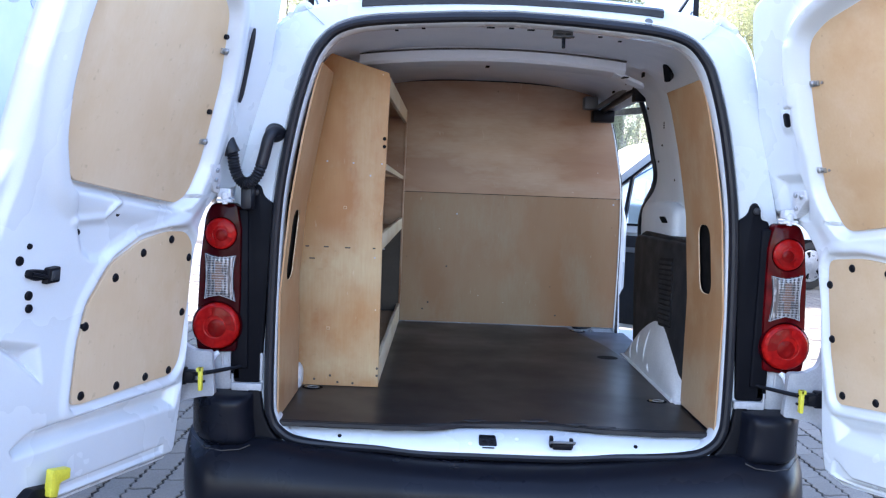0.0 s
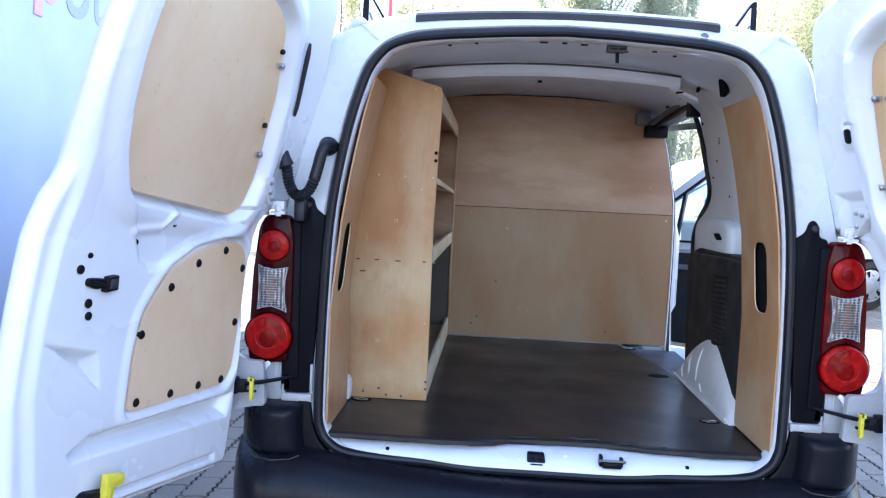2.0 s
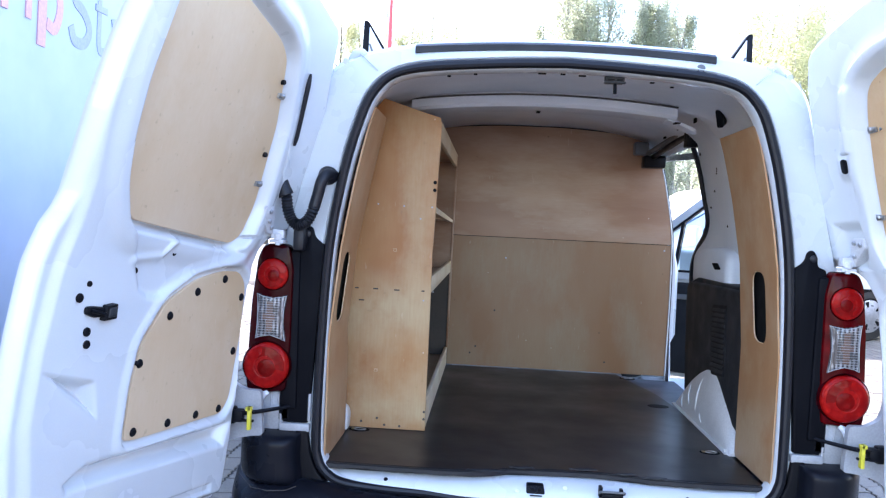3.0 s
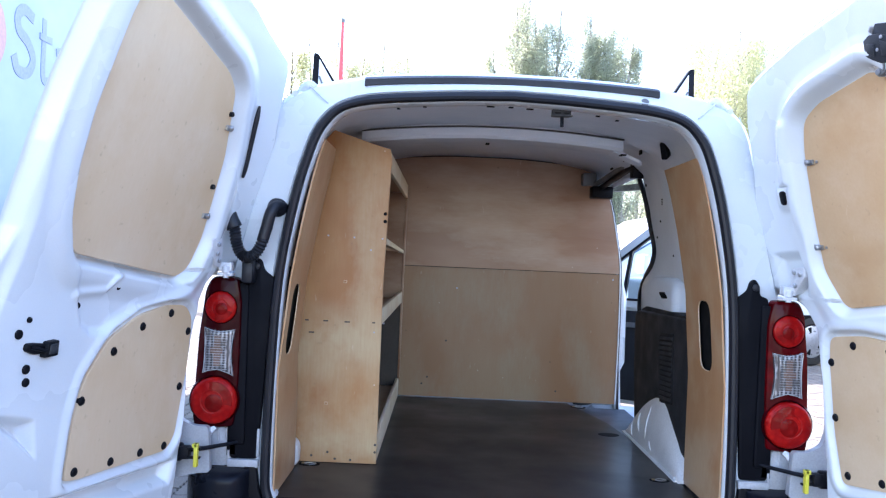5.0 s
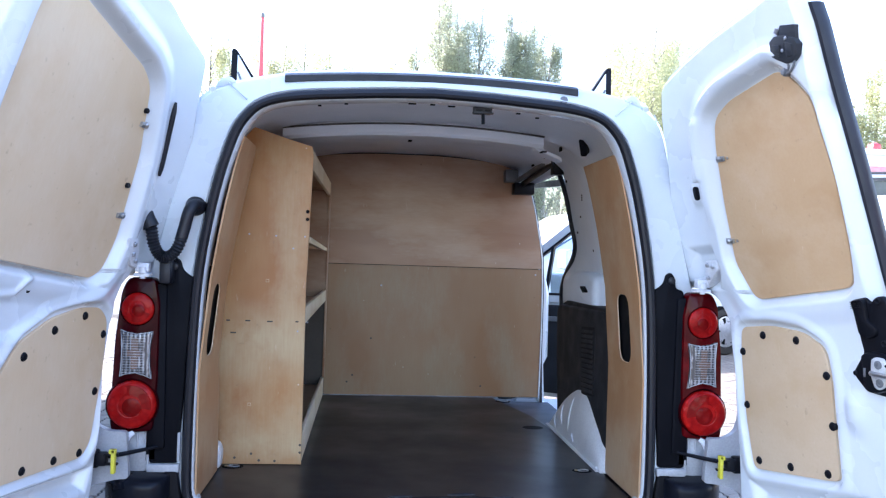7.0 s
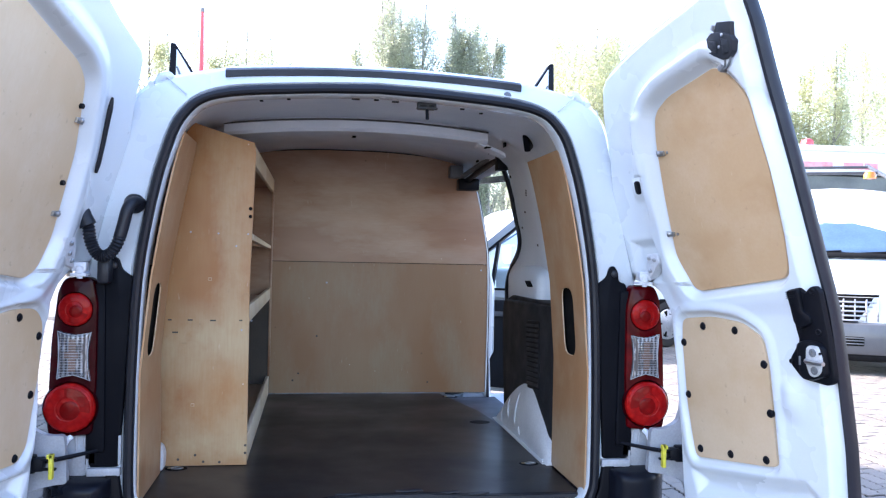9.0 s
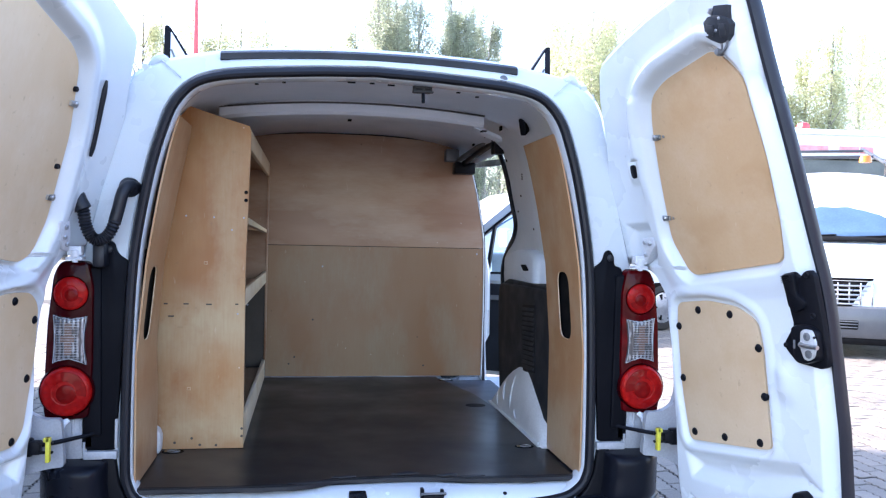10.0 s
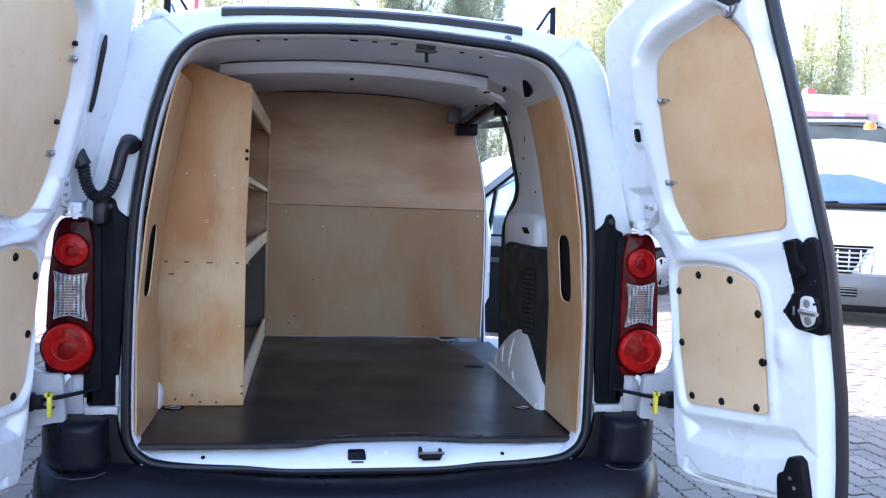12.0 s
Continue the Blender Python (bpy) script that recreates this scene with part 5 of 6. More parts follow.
def plate(door, at, pts, d0, d1, name, material, label="", r=.006, rim=.003):
    bm = bmesh.new()
    soft_prism(bm, corners(pts, r, 4), d0, d1, at, rim)
    return part(name, bm, material, door, label)


# seal along the right door's free edge
bm = bmesh.new()
zs = np.linspace(.60, 1.875, 60)
loft(bm, [[at_r(interp(R_RIGHT, z) + ds * (.5 + .5 * float(ramp(np.array(z), .95, 1.6))), z, d) for ds, d in ((-.010, -.040), (-.006, -.030), (.001, -.024), (.009, -.025), (.014, -.034), (.015, -.046), (.010, -.060), (-.01, -.06))] for z in zs], cap=True)
part("edge_seal", bm, EDGE, door_r, "black rubber edge seal")

# upper latch, lock and lower latch of the right door
latch = plate(door_r, at_r, [(.424, 1.808), (.422, 1.776), (.436, 1.766), (.463, 1.752), (.486, 1.754), (.498, 1.766), (.504, 1.789), (.497, 1.803), (.470, 1.814), (.441, 1.817)], -.008, .016, "upper_latch", CASING, "grey-black latch with two screws", .003, .002)
plate(latch, at_r, [(.441, 1.812), (.459, 1.838), (.501, 1.831), (.498, 1.800), (.470, 1.806)], -.006, .010, "latch_case", CASING, "", .002, .0015)
plate(latch, at_r, [(.434, 1.800), (.432, 1.780), (.452, 1.768), (.456, 1.795)], .014, .020, "latch_plate", CASING, "", .003, .002)
plate(latch, at_r, [(.470, 1.800), (.470, 1.764), (.488, 1.764), (.492, 1.790)], .014, .0185, "latch_plate", CASING, "", .003, .002)
plate(door_r, at_r, [(.438, 1.826), (.446, 1.836), (.456, 1.830), (.448, 1.818)], -.006, .012, "latch_tongue", STEEL, "bare steel latch tongue", .002, .001)
for s, z in ((.476, 1.806), (.460, 1.782)):
    bm = bmesh.new()
    disc_stack(bm, at_r(s, z, .0165), n_r, ((.004, -.006), (.004, .001), (.0025, .0015)), 12)
    part("latch_screw", bm, STEEL, latch)
bm = bmesh.new()
tube(bm, spline([at_r(s, z, d) for s, z, d in ((.487, 1.768, .010), (.482, 1.748, .012), (.470, 1.736, .012), (.452, 1.732, .010))], 5), .0030, 8)
tube(bm, spline([at_r(s, z, d) for s, z, d in ((.466, 1.756, .012), (.465, 1.744, .012), (.458, 1.736, .010))], 4), .0026, 8)
disc_stack(bm, at_r(.448, 1.737, .006), n_r, ((.010, -.008), (.010, .003), (.007, .006), (.007, .009), (.003, .010)), 14)
part("latch_lever", bm, GREYP, door_r, "bent steel release rod")
lock = plate(door_r, at_r, [(.519, 1.222), (.557, 1.229), (.566, 1.214), (.579, 1.229), (.596, 1.234), (.607, 1.223), (.620, 1.120), (.632, 1.037), (.629, 1.020), (.612, 1.012), (.542, 1.018), (.511, 1.047), (.509, 1.062), (.538, 1.105), (.529, 1.135), (.524, 1.180)], -.006, .008, "lock_cover", BLACK, "black plastic lock cover", .007, .004)
plate(lock, at_r, [(.520, 1.220), (.556, 1.226), (.559, 1.198), (.560, 1.178), (.584, 1.164), (.581, 1.146), (.554, 1.135), (.534, 1.145), (.526, 1.186)], .006, .019, "release_lever", BLACK, "ribbed black release lever", .008, .006)
for k in range(4):
    plate(lock, at_r, [(.523, 1.202 + k * .0045), (.551, 1.207 + k * .0045), (.551, 1.209 + k * .0045), (.523, 1.204 + k * .0045)], .017, .0208, "lever_rib", BLACK, "", .0008, .0006)
for s, z, r in ((.576, 1.160, .007), (.590, 1.222, .008), (.596, 1.130, .008), (.514, 1.056, .006)):
    bm = bmesh.new()
    disc_stack(bm, at_r(s, z, .008), n_r, ((r, -.002), (r, .002), (r * .7, .0035), (r * .5, .0015)), 16)
    part("cover_boss", bm, BLACK, lock)
case = plate(lock, at_r, [(.540, 1.101), (.560, 1.110), (.594, 1.109), (.616, 1.099), (.622, 1.036), (.580, 1.020), (.548, 1.028)], .006, .024, "lock_case", BLACK, "glossy black lock case", .010, .007)
plate(lock, at_r, [(.550, 1.054), (.556, 1.054), (.557, 1.074), (.551, 1.074)], .022, .0252, "case_slot", GREYP, "", .001, .0008)
steel = plate(lock, at_r, [(.575, 1.096), (.586, 1.102), (.608, 1.101), (.617, 1.072), (.613, 1.042), (.595, 1.031), (.582, 1.034), (.572, 1.061)], .022, .028, "strike_plate", ZINC, "pale zinc strike plate with a pin", .008, .002)
for s, z in ((.594, 1.086), (.597, 1.047)):
    bm = bmesh.new()
    disc_stack(bm, at_r(s, z, .028), n_r, ((.0095, -.001), (.0095, .0018), (.0075, .003), (.0045, .003), (.004, .0005), (0, .0005)), 16)
    part("strike_bolt", bm, GREYP, steel)
bm = bmesh.new()
disc_stack(bm, at_r(.614, 1.086, .028), n_r, ((.003, -.001), (.003, .0012), (0, .0014)), 10)
part("plate_hole", bm, DARK, steel)
bm = bmesh.new()
tube(bm, [at_r(s, z, d) for s, z, d in ((.576, 1.066, .028), (.590, 1.067, .040), (.614, 1.068, .046), (.640, 1.069, .048))], lambda k: .0062 - .0012 * k, 12)
part("strike_pin", bm, STEEL, steel)
low = plate(door_r, at_r, [(.530, .715), (.553, .722), (.572, .715), (.584, .648), (.588, .60), (.498, .598), (.496, .655), (.500, .668), (.516, .676)], -.012, .022, "lower_latch", BLACK, "black lower latch", .006, .006)
for s, z in ((.540, .668), (.553, .648)):
    bm = bmesh.new()
    disc_stack(bm, at_r(s, z, .022), n_r, ((.005, -.001), (.005, .002), (.002, .003)), 10)
    part("latch_screw", bm, STEEL, low)
# oval buffer
plate(door_r, at_r, [(.042, 1.466), (.066, 1.466), (.066, 1.504), (.042, 1.504)], .004, .0165, "buffer", BLACK, "black rubber buffer", .012, .003)


def clip_screw(door, at, n, s, z):
    bm = bmesh.new()
    pts = [(s - .012, z - .008), (s + .016, z - .006), (s + .016, z + .006), (s - .012, z + .008)]
    soft_prism(bm, pts, -.016, -.010, at, .001)
    disc_stack(bm, at(s, z, -.010), n, ((.0065, 0), (.0065, .005), (.004, .007), (0, .0075)), 12)
    part("clip_screw", bm, STEEL, door, "zinc clip and screw holding the panel")


for s, z in ((.144, 1.570), (.120, 1.354)):
    clip_screw(door_r, at_r, n_r, s, z)
    bm = bmesh.new()
    disc_stack(bm, at_r(s + .026, z, -.0165), n_r, ((.004, 0), (.004, .002), (0, .003)), 10)
    part("panel_screw", bm, STEEL, door_r)
for s, z in ((.140, 1.594), (.128, 1.366)):
    clip_screw(door_l, at_l, n_l, s, z)

# left door: slotted buffer, holes, striker, yellow release
bm = bmesh.new()
tube(bm, spline([at_l(s, z, .004) for s, z in ((.056, 1.668), (.048, 1.60), (.040, 1.54), (.033, 1.478))], 6), lambda k: .0072 * min(1, 6 * k + .15, 6 * (1 - k) + .25) ** .5, 10)
part("slot_buffer", bm, RUBBER, door_l, "long black rubber buffer")
for s, z, r in ((.710, 1.103, .008), (.680, 1.032, .008), (.677, 1.006, .0075), (.687, 1.130, .005), (.418, 1.187, .006), (.543, 1.150, .006), (.150, 1.628, .0055), (.138, 1.442, .0055)):
    bm = bmesh.new()
    deep = .012 if r == .0055 else .009 if r == .006 else 0
    disc_stack(bm, at_l(s, z, -deep), n_l, ((r * 1.2, -.008), (r * 1.2, .003), (r, .0045), (r * .5, .0040)), 16)
    part("door_plug", bm, BLACK, door_l, "black hole plug")
bm = bmesh.new()
soft_prism(bm, corners([(.608, 1.054), (.608, 1.086), (.640, 1.084), (.646, 1.052)], .004), -.010, .014, at_l, .003)
soft_prism(bm, corners([(.640, 1.060), (.640, 1.080), (.672, 1.084), (.692, 1.084), (.694, 1.070), (.668, 1.060)], .007), -.010, .008, at_l, .004)
tube(bm, [at_l(.642, 1.066, .012), at_l(.660, 1.071, .010), at_l(.682, 1.076, .008)], .004, 8)
mouth = part("latch_mouth", bm, BLACK, door_l, "black latch mouth")
bm = bmesh.new()
soft_prism(bm, corners([(.614, 1.060), (.614, 1.080), (.634, 1.079), (.637, 1.059)], .003), .013, .017, at_l, .002)
part("mouth_plate", bm, CASING, mouth)
low = plate(door_l, at_l, [(.655, .632), (.585, .618), (.578, .56), (.700, .56), (.690, .612)], -.010, .022, "lower_latch", BLACK, "black lower latch", .008, .006)
plate(low, at_l, [(.560, .652), (.617, .664), (.620, .606), (.596, .598), (.590, .628), (.560, .628)], .020, .036, "release_tab", YELLOW, "yellow release tab", .005, .004)
plate(door_l, at_l, [(.44, 1.838), (.52, 1.846), (.515, 1.89), (.44, 1.88)], -.01, .018, "upper_latch", BLACK, "black upper latch", .008, .005)

# hinges and check straps
for side, door, at, n in ((1, door_r, at_r, n_r), (-1, door_l, at_l, n_l)):
    bm = bmesh.new()
    soft_prism(bm, corners([(-.028, 1.217), (.016, 1.225), (.072, 1.275), (.074, 1.302), (.026, 1.299), (.012, 1.254), (-.032, 1.246)] if side > 0 else [(.020, 1.232), (.050, 1.238), (.092, 1.286), (.094, 1.311), (.052, 1.312), (.034, 1.282)], .006, 3), -.020, .010, at, .003)
    hinge = part("door_hinge", bm, PALESEAM, door, "white painted steel hinge")
    bm = bmesh.new()
    box(bm, (side * .762 - .020, -.062, 1.210), (side * .762 + .020, -.020, 1.218), .002)
    box(bm, (side * .762 - .018, -.060, 1.222), (side * .762 + .018, -.030, 1.246), .003)
    disc_stack(bm, (side * .760, -.055, 1.204), (0, 0, 1), ((.007, 0), (.007, .012), (.011, .014), (.011, .030), (.007, .034)), 14)
    part("hinge_knuckle", bm, PALESEAM, hinge)
    for s, z in (((.036, 1.288), (.058, 1.284), (.030, 1.252)) if side > 0 else ((.066, 1.296), (.060, 1.270), (.042, 1.252))):
        bm = bmesh.new()
        disc_stack(bm, at(s, z, .010), n, ((.0065, -.002), (.0065, .004), (.004, .006)), 6)
        part("hinge_bolt", bm, STEEL, hinge)
    bm = bmesh.new()
    tube(bm, [Vector((side * x, y, z)) for x, y, z in ((.690, .02, .755), (.740, -.030, .751), (.790, -.070, .747), (.840, -.085, .742))], lambda k: .0045 + .002 * k, 8)
    strap = part("check_strap", bm, BLACK, van, "black door check strap with a yellow clip")
    bm = bmesh.new()
    box(bm, (side * .866 - .021, -.100, .716), (side * .866 + .021, -.074, .762), .005)
    box(bm, (side * .838 - .014, -.104, .722), (side * .838 + .014, -.078, .756), .004)
    for z in (.728, .752):
        box(bm, (side * .812 - .018, -.106, z - .003), (side * .812 + .018, -.094, z + .003), .0015)
    part("check_block", bm, BLACK, strap)
    bm = bmesh.new()
    disc_stack(bm, (side * .874, -.099, .742), (0, -1, 0), ((.009, -.002), (.009, .003), (.006, .006), (.003, .0065)), 14)
    part("check_bolt", bm, STEEL, strap, "bright bolt head")
    bm = bmesh.new()
    box(bm, (side * .803 - .005, -.118, .706), (side * .803 + .005, -.100, .768), .002)
    box(bm, (side * .805 - .008, -.118, .757), (side * .805 + .008, -.100, .768), .002)
    part("check_clip", bm, YELLOW, strap, "yellow plastic clip")
    bm = bmesh.new()
    soft_prism(bm, corners([(.787, .803), (.83, .803), (.865, .82), (.879, .85), (.884, .876), (.917, .876), (.917, .600), (.905, .615), (.891, .646), (.856, .667), (.804, .678), (.778, .679)], .012), .02, -.008, lambda a, b, d, s=side: Vector((s * a, -.044 - d + .25 * (b - .74) ** 2 * 4, b)), .006)
    part("door_flange", bm, FLANGE_SHADE, door)

# ---- shelf unit along the left wall ----
shelf = thing("shelf_unit", (-.5, 1.1, .60), "open plywood shelf unit with pine rails standing along the lined wall", "shelf")
bm = bmesh.new()
pts = [(-.655, .602), (-.366, .602), (-.368, 1.18), (-.357, 1.600), (-.362, 1.628), (-.440, 1.650), (-.548, 1.684), (-.575, 1.65), (-.600, 1.50), (-.64, 1.20)]
prism(bm, pts, .418, .436, lambda a, b, d: Vector((a, d, b)))
endp = part("end_panel", bm, PLY_END, shelf, "tall varnished plywood end panel with screw marks")
for x, z in ((-.370, 1.417), (-.370, 1.392)):
    bm = bmesh.new()
    disc_stack(bm, (x, .418, z), (0, -1, 0), ((.006, -.004), (.006, .001), (.004, .0002)), 12)
    part("drilled_hole", bm, DARK, endp)
for x, z in ((-.553, 1.339), (-.468, 1.336), (-.376, 1.336), (-.412, 1.297), (-.390, 1.030), (-.360, 1.06)):
    bm = bmesh.new()
    disc_stack(bm, (x, .418, z), (0, -1, 0), ((.0030, -.003), (.0030, .0006), (.0015, .001)), 10)
    part("screw", bm, DULL, endp, "bright screw head")
for x, z in ((-.371, .664), (-.371, .640), (-.525, .635), (-.577, .622), (-.450, .612), (-.500, .614)):
    bm = bmesh.new()
    disc_stack(bm, (x, .418, z), (0, -1, 0), ((.0042, -.003), (.0042, .0006), (.002, .0002)), 10)
    part("screw", bm, SHADE_AND_MARKS, endp, "sunk dark screw")
for x, z, w in ((-.611, 1.061, .006), (-.549, 1.061, .008), (-.479, 1.060, .009), (-.393, 1.061, .005), (-.594, 1.022, .009)):
    bm = bmesh.new()
    box(bm, (x - w, .4172, z - .0022), (x + w, .419, z + .0022), .0006)
    part("nail_mark", bm, SHADE_AND_MARKS, endp, "dark dent in the veneer")
for x, z in ((-.491, 1.191), (-.536, .793)):
    bm = bmesh.new()
    box(bm, (x - .0055, .4172, z - .005), (x + .0055, .419, z + .005), .0006)
    patch_ = part("filler_patch", bm, PLY_TAN, endp, "pale square filler patch")
    bm = bmesh.new()
    box(bm, (x - .0035, .4168, z - .003), (x + .0035, .4178, z + .003), .0004)
    part("patch_core", bm, PLY_END, patch_)

bm = bmesh.new()
prism(bm, [(-.65, 1.075), (-.366, 1.075), (-.357, 1.600), (-.362, 1.628), (-.548, 1.684), (-.600, 1.50)], 1.750, 1.768, lambda a, b, d: Vector((a, d, b)))
part("end_panel", bm, PLY_WALL, shelf)
# lower end board coloured dark for the shade in the bottom bay
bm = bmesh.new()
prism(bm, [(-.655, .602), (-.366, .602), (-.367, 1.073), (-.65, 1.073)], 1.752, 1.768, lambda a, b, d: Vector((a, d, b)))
part("end_panel", bm, SHADE_AND_MARKS, shelf, "lower end board darkened for shelf shade")
for z, x0 in ((.640, -.66), (1.062, -.645), (1.30, -.62), (1.585, -.58)):
    bm = bmesh.new()
    box(bm, (x0, .436, z), (-.385 if z > 1.2 else -.372, 1.750, z + .012), .001)
    part("shelf_board", bm, PLY_WARM, shelf)
for z0, z1, x in ((.603, .690, -.367), (1.055, 1.108, -.367), (1.560, 1.622, -.360)):
    bm = bmesh.new()
    box(bm, (x - .014, .436, z0), (x, 1.750, z1), .002)
    part("shelf_rail", bm, PINE, shelf, "pale pine front rail")
bm = bmesh.new()
box(bm, (-.44, .436, 1.258), (-.368, .475, 1.288), .002)
part("cleat", bm, PINE, shelf)
bm = bmesh.new()
prism(bm, [(.50, 1.338), (1.70, 1.306), (1.70, 1.292), (.50, 1.318)], -.385, -.366, lambda a, b, d: Vector((d, a, b)))
part("shelf_rail", bm, PINE, shelf)
bm = bmesh.new()
box(bm, (-.372, 1.735, .69), (-.362, 1.750, 1.60), .001)
part("upright", bm, PLY_WALL, shelf)
# back panel in ply darkened for shelf shade
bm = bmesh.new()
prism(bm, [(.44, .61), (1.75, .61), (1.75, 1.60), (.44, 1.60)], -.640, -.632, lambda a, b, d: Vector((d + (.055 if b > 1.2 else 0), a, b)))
part("back_panel", bm, PLY_SHADE, shelf)
# added board, its dark colour stands in for shade behind the bottom shelf
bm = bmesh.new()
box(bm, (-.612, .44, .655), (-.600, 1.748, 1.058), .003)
part("lower_back", bm, SHADE_AND_MARKS, shelf, "added lower back, dark in place of shelf shade")

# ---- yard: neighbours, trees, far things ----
CAMERA_EYE = Vector((-.177, -2.33, 1.283))


def vehicle(name, m, label, length, height, width, nose, roof_front, wheels):
    """A white van or car, built round its own middle with its nose towards -y, then placed by m."""
    e = thing(name, m.translation, label, "van", "parked vehicles")
    W = width / 2
    half = [(0, .32), (W * .7, .32), (W * .95, .36), (W, .60), (W, .95), (W * .96, 1.10), (W * .93, 1.25), (W * .88, 1.5), (W * .84, height * .86), (W * .72, height * .96), (W * .4, height * .99), (0, height)]

    def low(top, sx):
        return scaled(half, sx, top)
    L = length / 2
    rows_ = [(low(.62, .80), -L), (low(nose * .82, .93), -L + .03), (low(nose * .97, .97), -L + .18), (low(nose * 1.10, 1.0), -L + .62), (low(roof_front * .93, 1.0), -L + 1.25), (low(height * .985, 1.0), -L + 1.75), (half, -L + 2.2), (half, L - .3), (low(height * .98, .97), L - .03), (low(height * .9, .93), L)]
    bm = bmesh.new()
    rr = loft(bm, [full(h, y, 5) for h, y in rows_])
    bm.faces.new(rr[0])
    bm.faces.new(rr[-1])
    bm.transform(m)
    part("body", bm, WHITE, e)

    def patch(name, pts, material, label=""):
        bm = bmesh.new()
        loft(bm, [[Vector(p) for p in row] for row in pts], closed=False)
        bm.transform(m)
        o = part(name, bm, material, e, label)
        mod = o.modifiers.new("thick", "SOLIDIFY")
        mod.thickness = .012
        return o

    def slope(t):
        y = -L + .66 + t * .98
        z = nose * 1.10 + .02 + t * (height * .87 - nose * 1.10)
        return y - .035, z
    patch("windscreen", [[(x * W * (.90 - .10 * t), slope(t)[0] + .10 * x * x, slope(t)[1] - .02 * x * x + .02) for x in np.linspace(-1, 1, 11)] for t in np.linspace(.02, .95, 8)], WINDSCREEN, label="windscreen coloured blue for the mirrored sky")
    for i, (z0, z1) in enumerate([(nose * .51 + k * .052, nose * .51 + k * .052 + .020) for k in range(5)]):
        patch("grille_bar", [[(x * W * (.30 + .03 * i), -L - .016 + .10 * x * x, z) for x in np.linspace(-1, 1, 9)] for z in (z0, z1)], ALLOY, label="pale grille bar")
    patch("cowl", [[(x * W * .88, slope(t)[0] + .10 * x * x - .012, slope(t)[1] - .02 * x * x + .022) for x in np.linspace(-1, 1, 11)] for t in (-.03, .045)], DARK, label="black cowl under the windscreen")
    for x0, x1 in ((-.62, -.02), (.04, .66)):
        bm = bmesh.new()
        tube(bm, [Vector((x * W, slope(.07)[0] - .03 + .10 * x * x, slope(.02 + .05 * (x - x0) / (x1 - x0))[1] + .03)) for x in np.linspace(x0, x1, 8)], .012, 6)
        bm.transform(m)
        part("wiper", bm, BLACK, e)
    patch("bonnet_gap", [[(x * W * .50, -L - .004 + .10 * x * x, z) for x in np.linspace(-1, 1, 9)] for z in (nose * .742, nose * .765)], DARK)
    patch("grille", [[(x * W * k, -L + .002 + .10 * x * x, z) for x in np.linspace(-1, 1, 9)] for z, k in ((nose * .50, .31), (nose * .735, .46))], DARK)
    for x in (-.30, -.18, -.06, .06, .18, .30):
        patch("grille_post", [[(x * W + dx, -L - .012 + .10 * x * x, z) for dx in (-.008, .008)] for z in (nose * .51, nose * .72)], ALLOY)
    bm = bmesh.new()
    box(bm, (-W * .97, -L - .07, .22), (W * .97, -L + .35, nose * .50), .07)
    bm.transform(m)
    part("bumper", bm, GREY_PAINT, e, "grey plastic bumper")
    bm = bmesh.new()
    box(bm, (-W * .16, -L - .078, .33), (W * .16, -L, .445), .02)
    bm.transform(m)
    part("air_intake", bm, DARK, e)
    for z in (.360, .395, .425):
        bm = bmesh.new()
        box(bm, (-W * .15, -L - .086, z - .006), (W * .15, -L - .07, z + .006), .003)
        bm.transform(m)
        part("intake_bar", bm, GREYP, e)
    bm = bmesh.new()
    box(bm, (-.62, -L - .086, .455), (-.24, -L - .07, .565), .006)
    bm.transform(m)
    part("number_plate", bm, INNER, e, "plain pale number plate")
    bm = bmesh.new()
    box(bm, (-W * .90, -L - .05, .16), (W * .90, -L + .35, .25), .03)
    bm.transform(m)
    part("valance", bm, DARK, e, "black lower valance")
    for s in (1, -1):
        bm = bmesh.new()
        box(bm, (s * W * .80 - .17, -L - .02, nose * .60), (s * W * .80 + .17, -L + .25, nose * .80), .06)
        bm.transform(m)
        part("headlamp", bm, CLEAR_LENS, e)
        bm = bmesh.new()
        pts = corners([(-L + 1.2, nose * 1.14), (-L + 1.75, height * .84), (-L + 2.35, height * .84), (-L + 2.35, nose * 1.12)], .06)
        prism(bm, pts, W * .90, W * .975, lambda a, b, d, s=s: Vector((s * (d - .05 * max(0, b - 1.2)), a, b)))
        bm.transform(m)
        part("side_window", bm, WINDSCREEN, e)
        bm = bmesh.new()
        box(bm, (s * (W + .13) - .10, -L + 1.10, nose * 1.1), (s * (W + .13) + .10, -L + 1.22, nose * 1.1 + .25), .04)
        bm.transform(m)
        part("wing_mirror", bm, WHITE, e)
        for y in wheels:
            r = .34
            bm = bmesh.new()
            disc_stack(bm, (s * (W - .10), y, r), (s, 0, 0), ((r * .66, -.08), (r * .95, -.085), (r, -.06), (r, .075), (r * .94, .105), (r * .70, .110), (r * .66, .085)), 36)
            bm.transform(m)
            tyre = part("wheel", bm, TYRE, e)
            bm = bmesh.new()
            disc_stack(bm, (s * (W - .10), y, r), (s, 0, 0), ((r * .68, .07), (r * .67, .098), (r * .58, .110), (r * .30, .113), (r * .20, .122), (0, .124)), 36)
            bm.transform(m)
            part("rim", bm, ALLOY, tyre, "silver wheel cover")
            for k in range(5):
                a = 2 * math.pi * k / 5 + .3
                bm = bmesh.new()
                pp = corners([(-.03, .34), (.03, .34), (.09, .57), (-.09, .57)], .03)
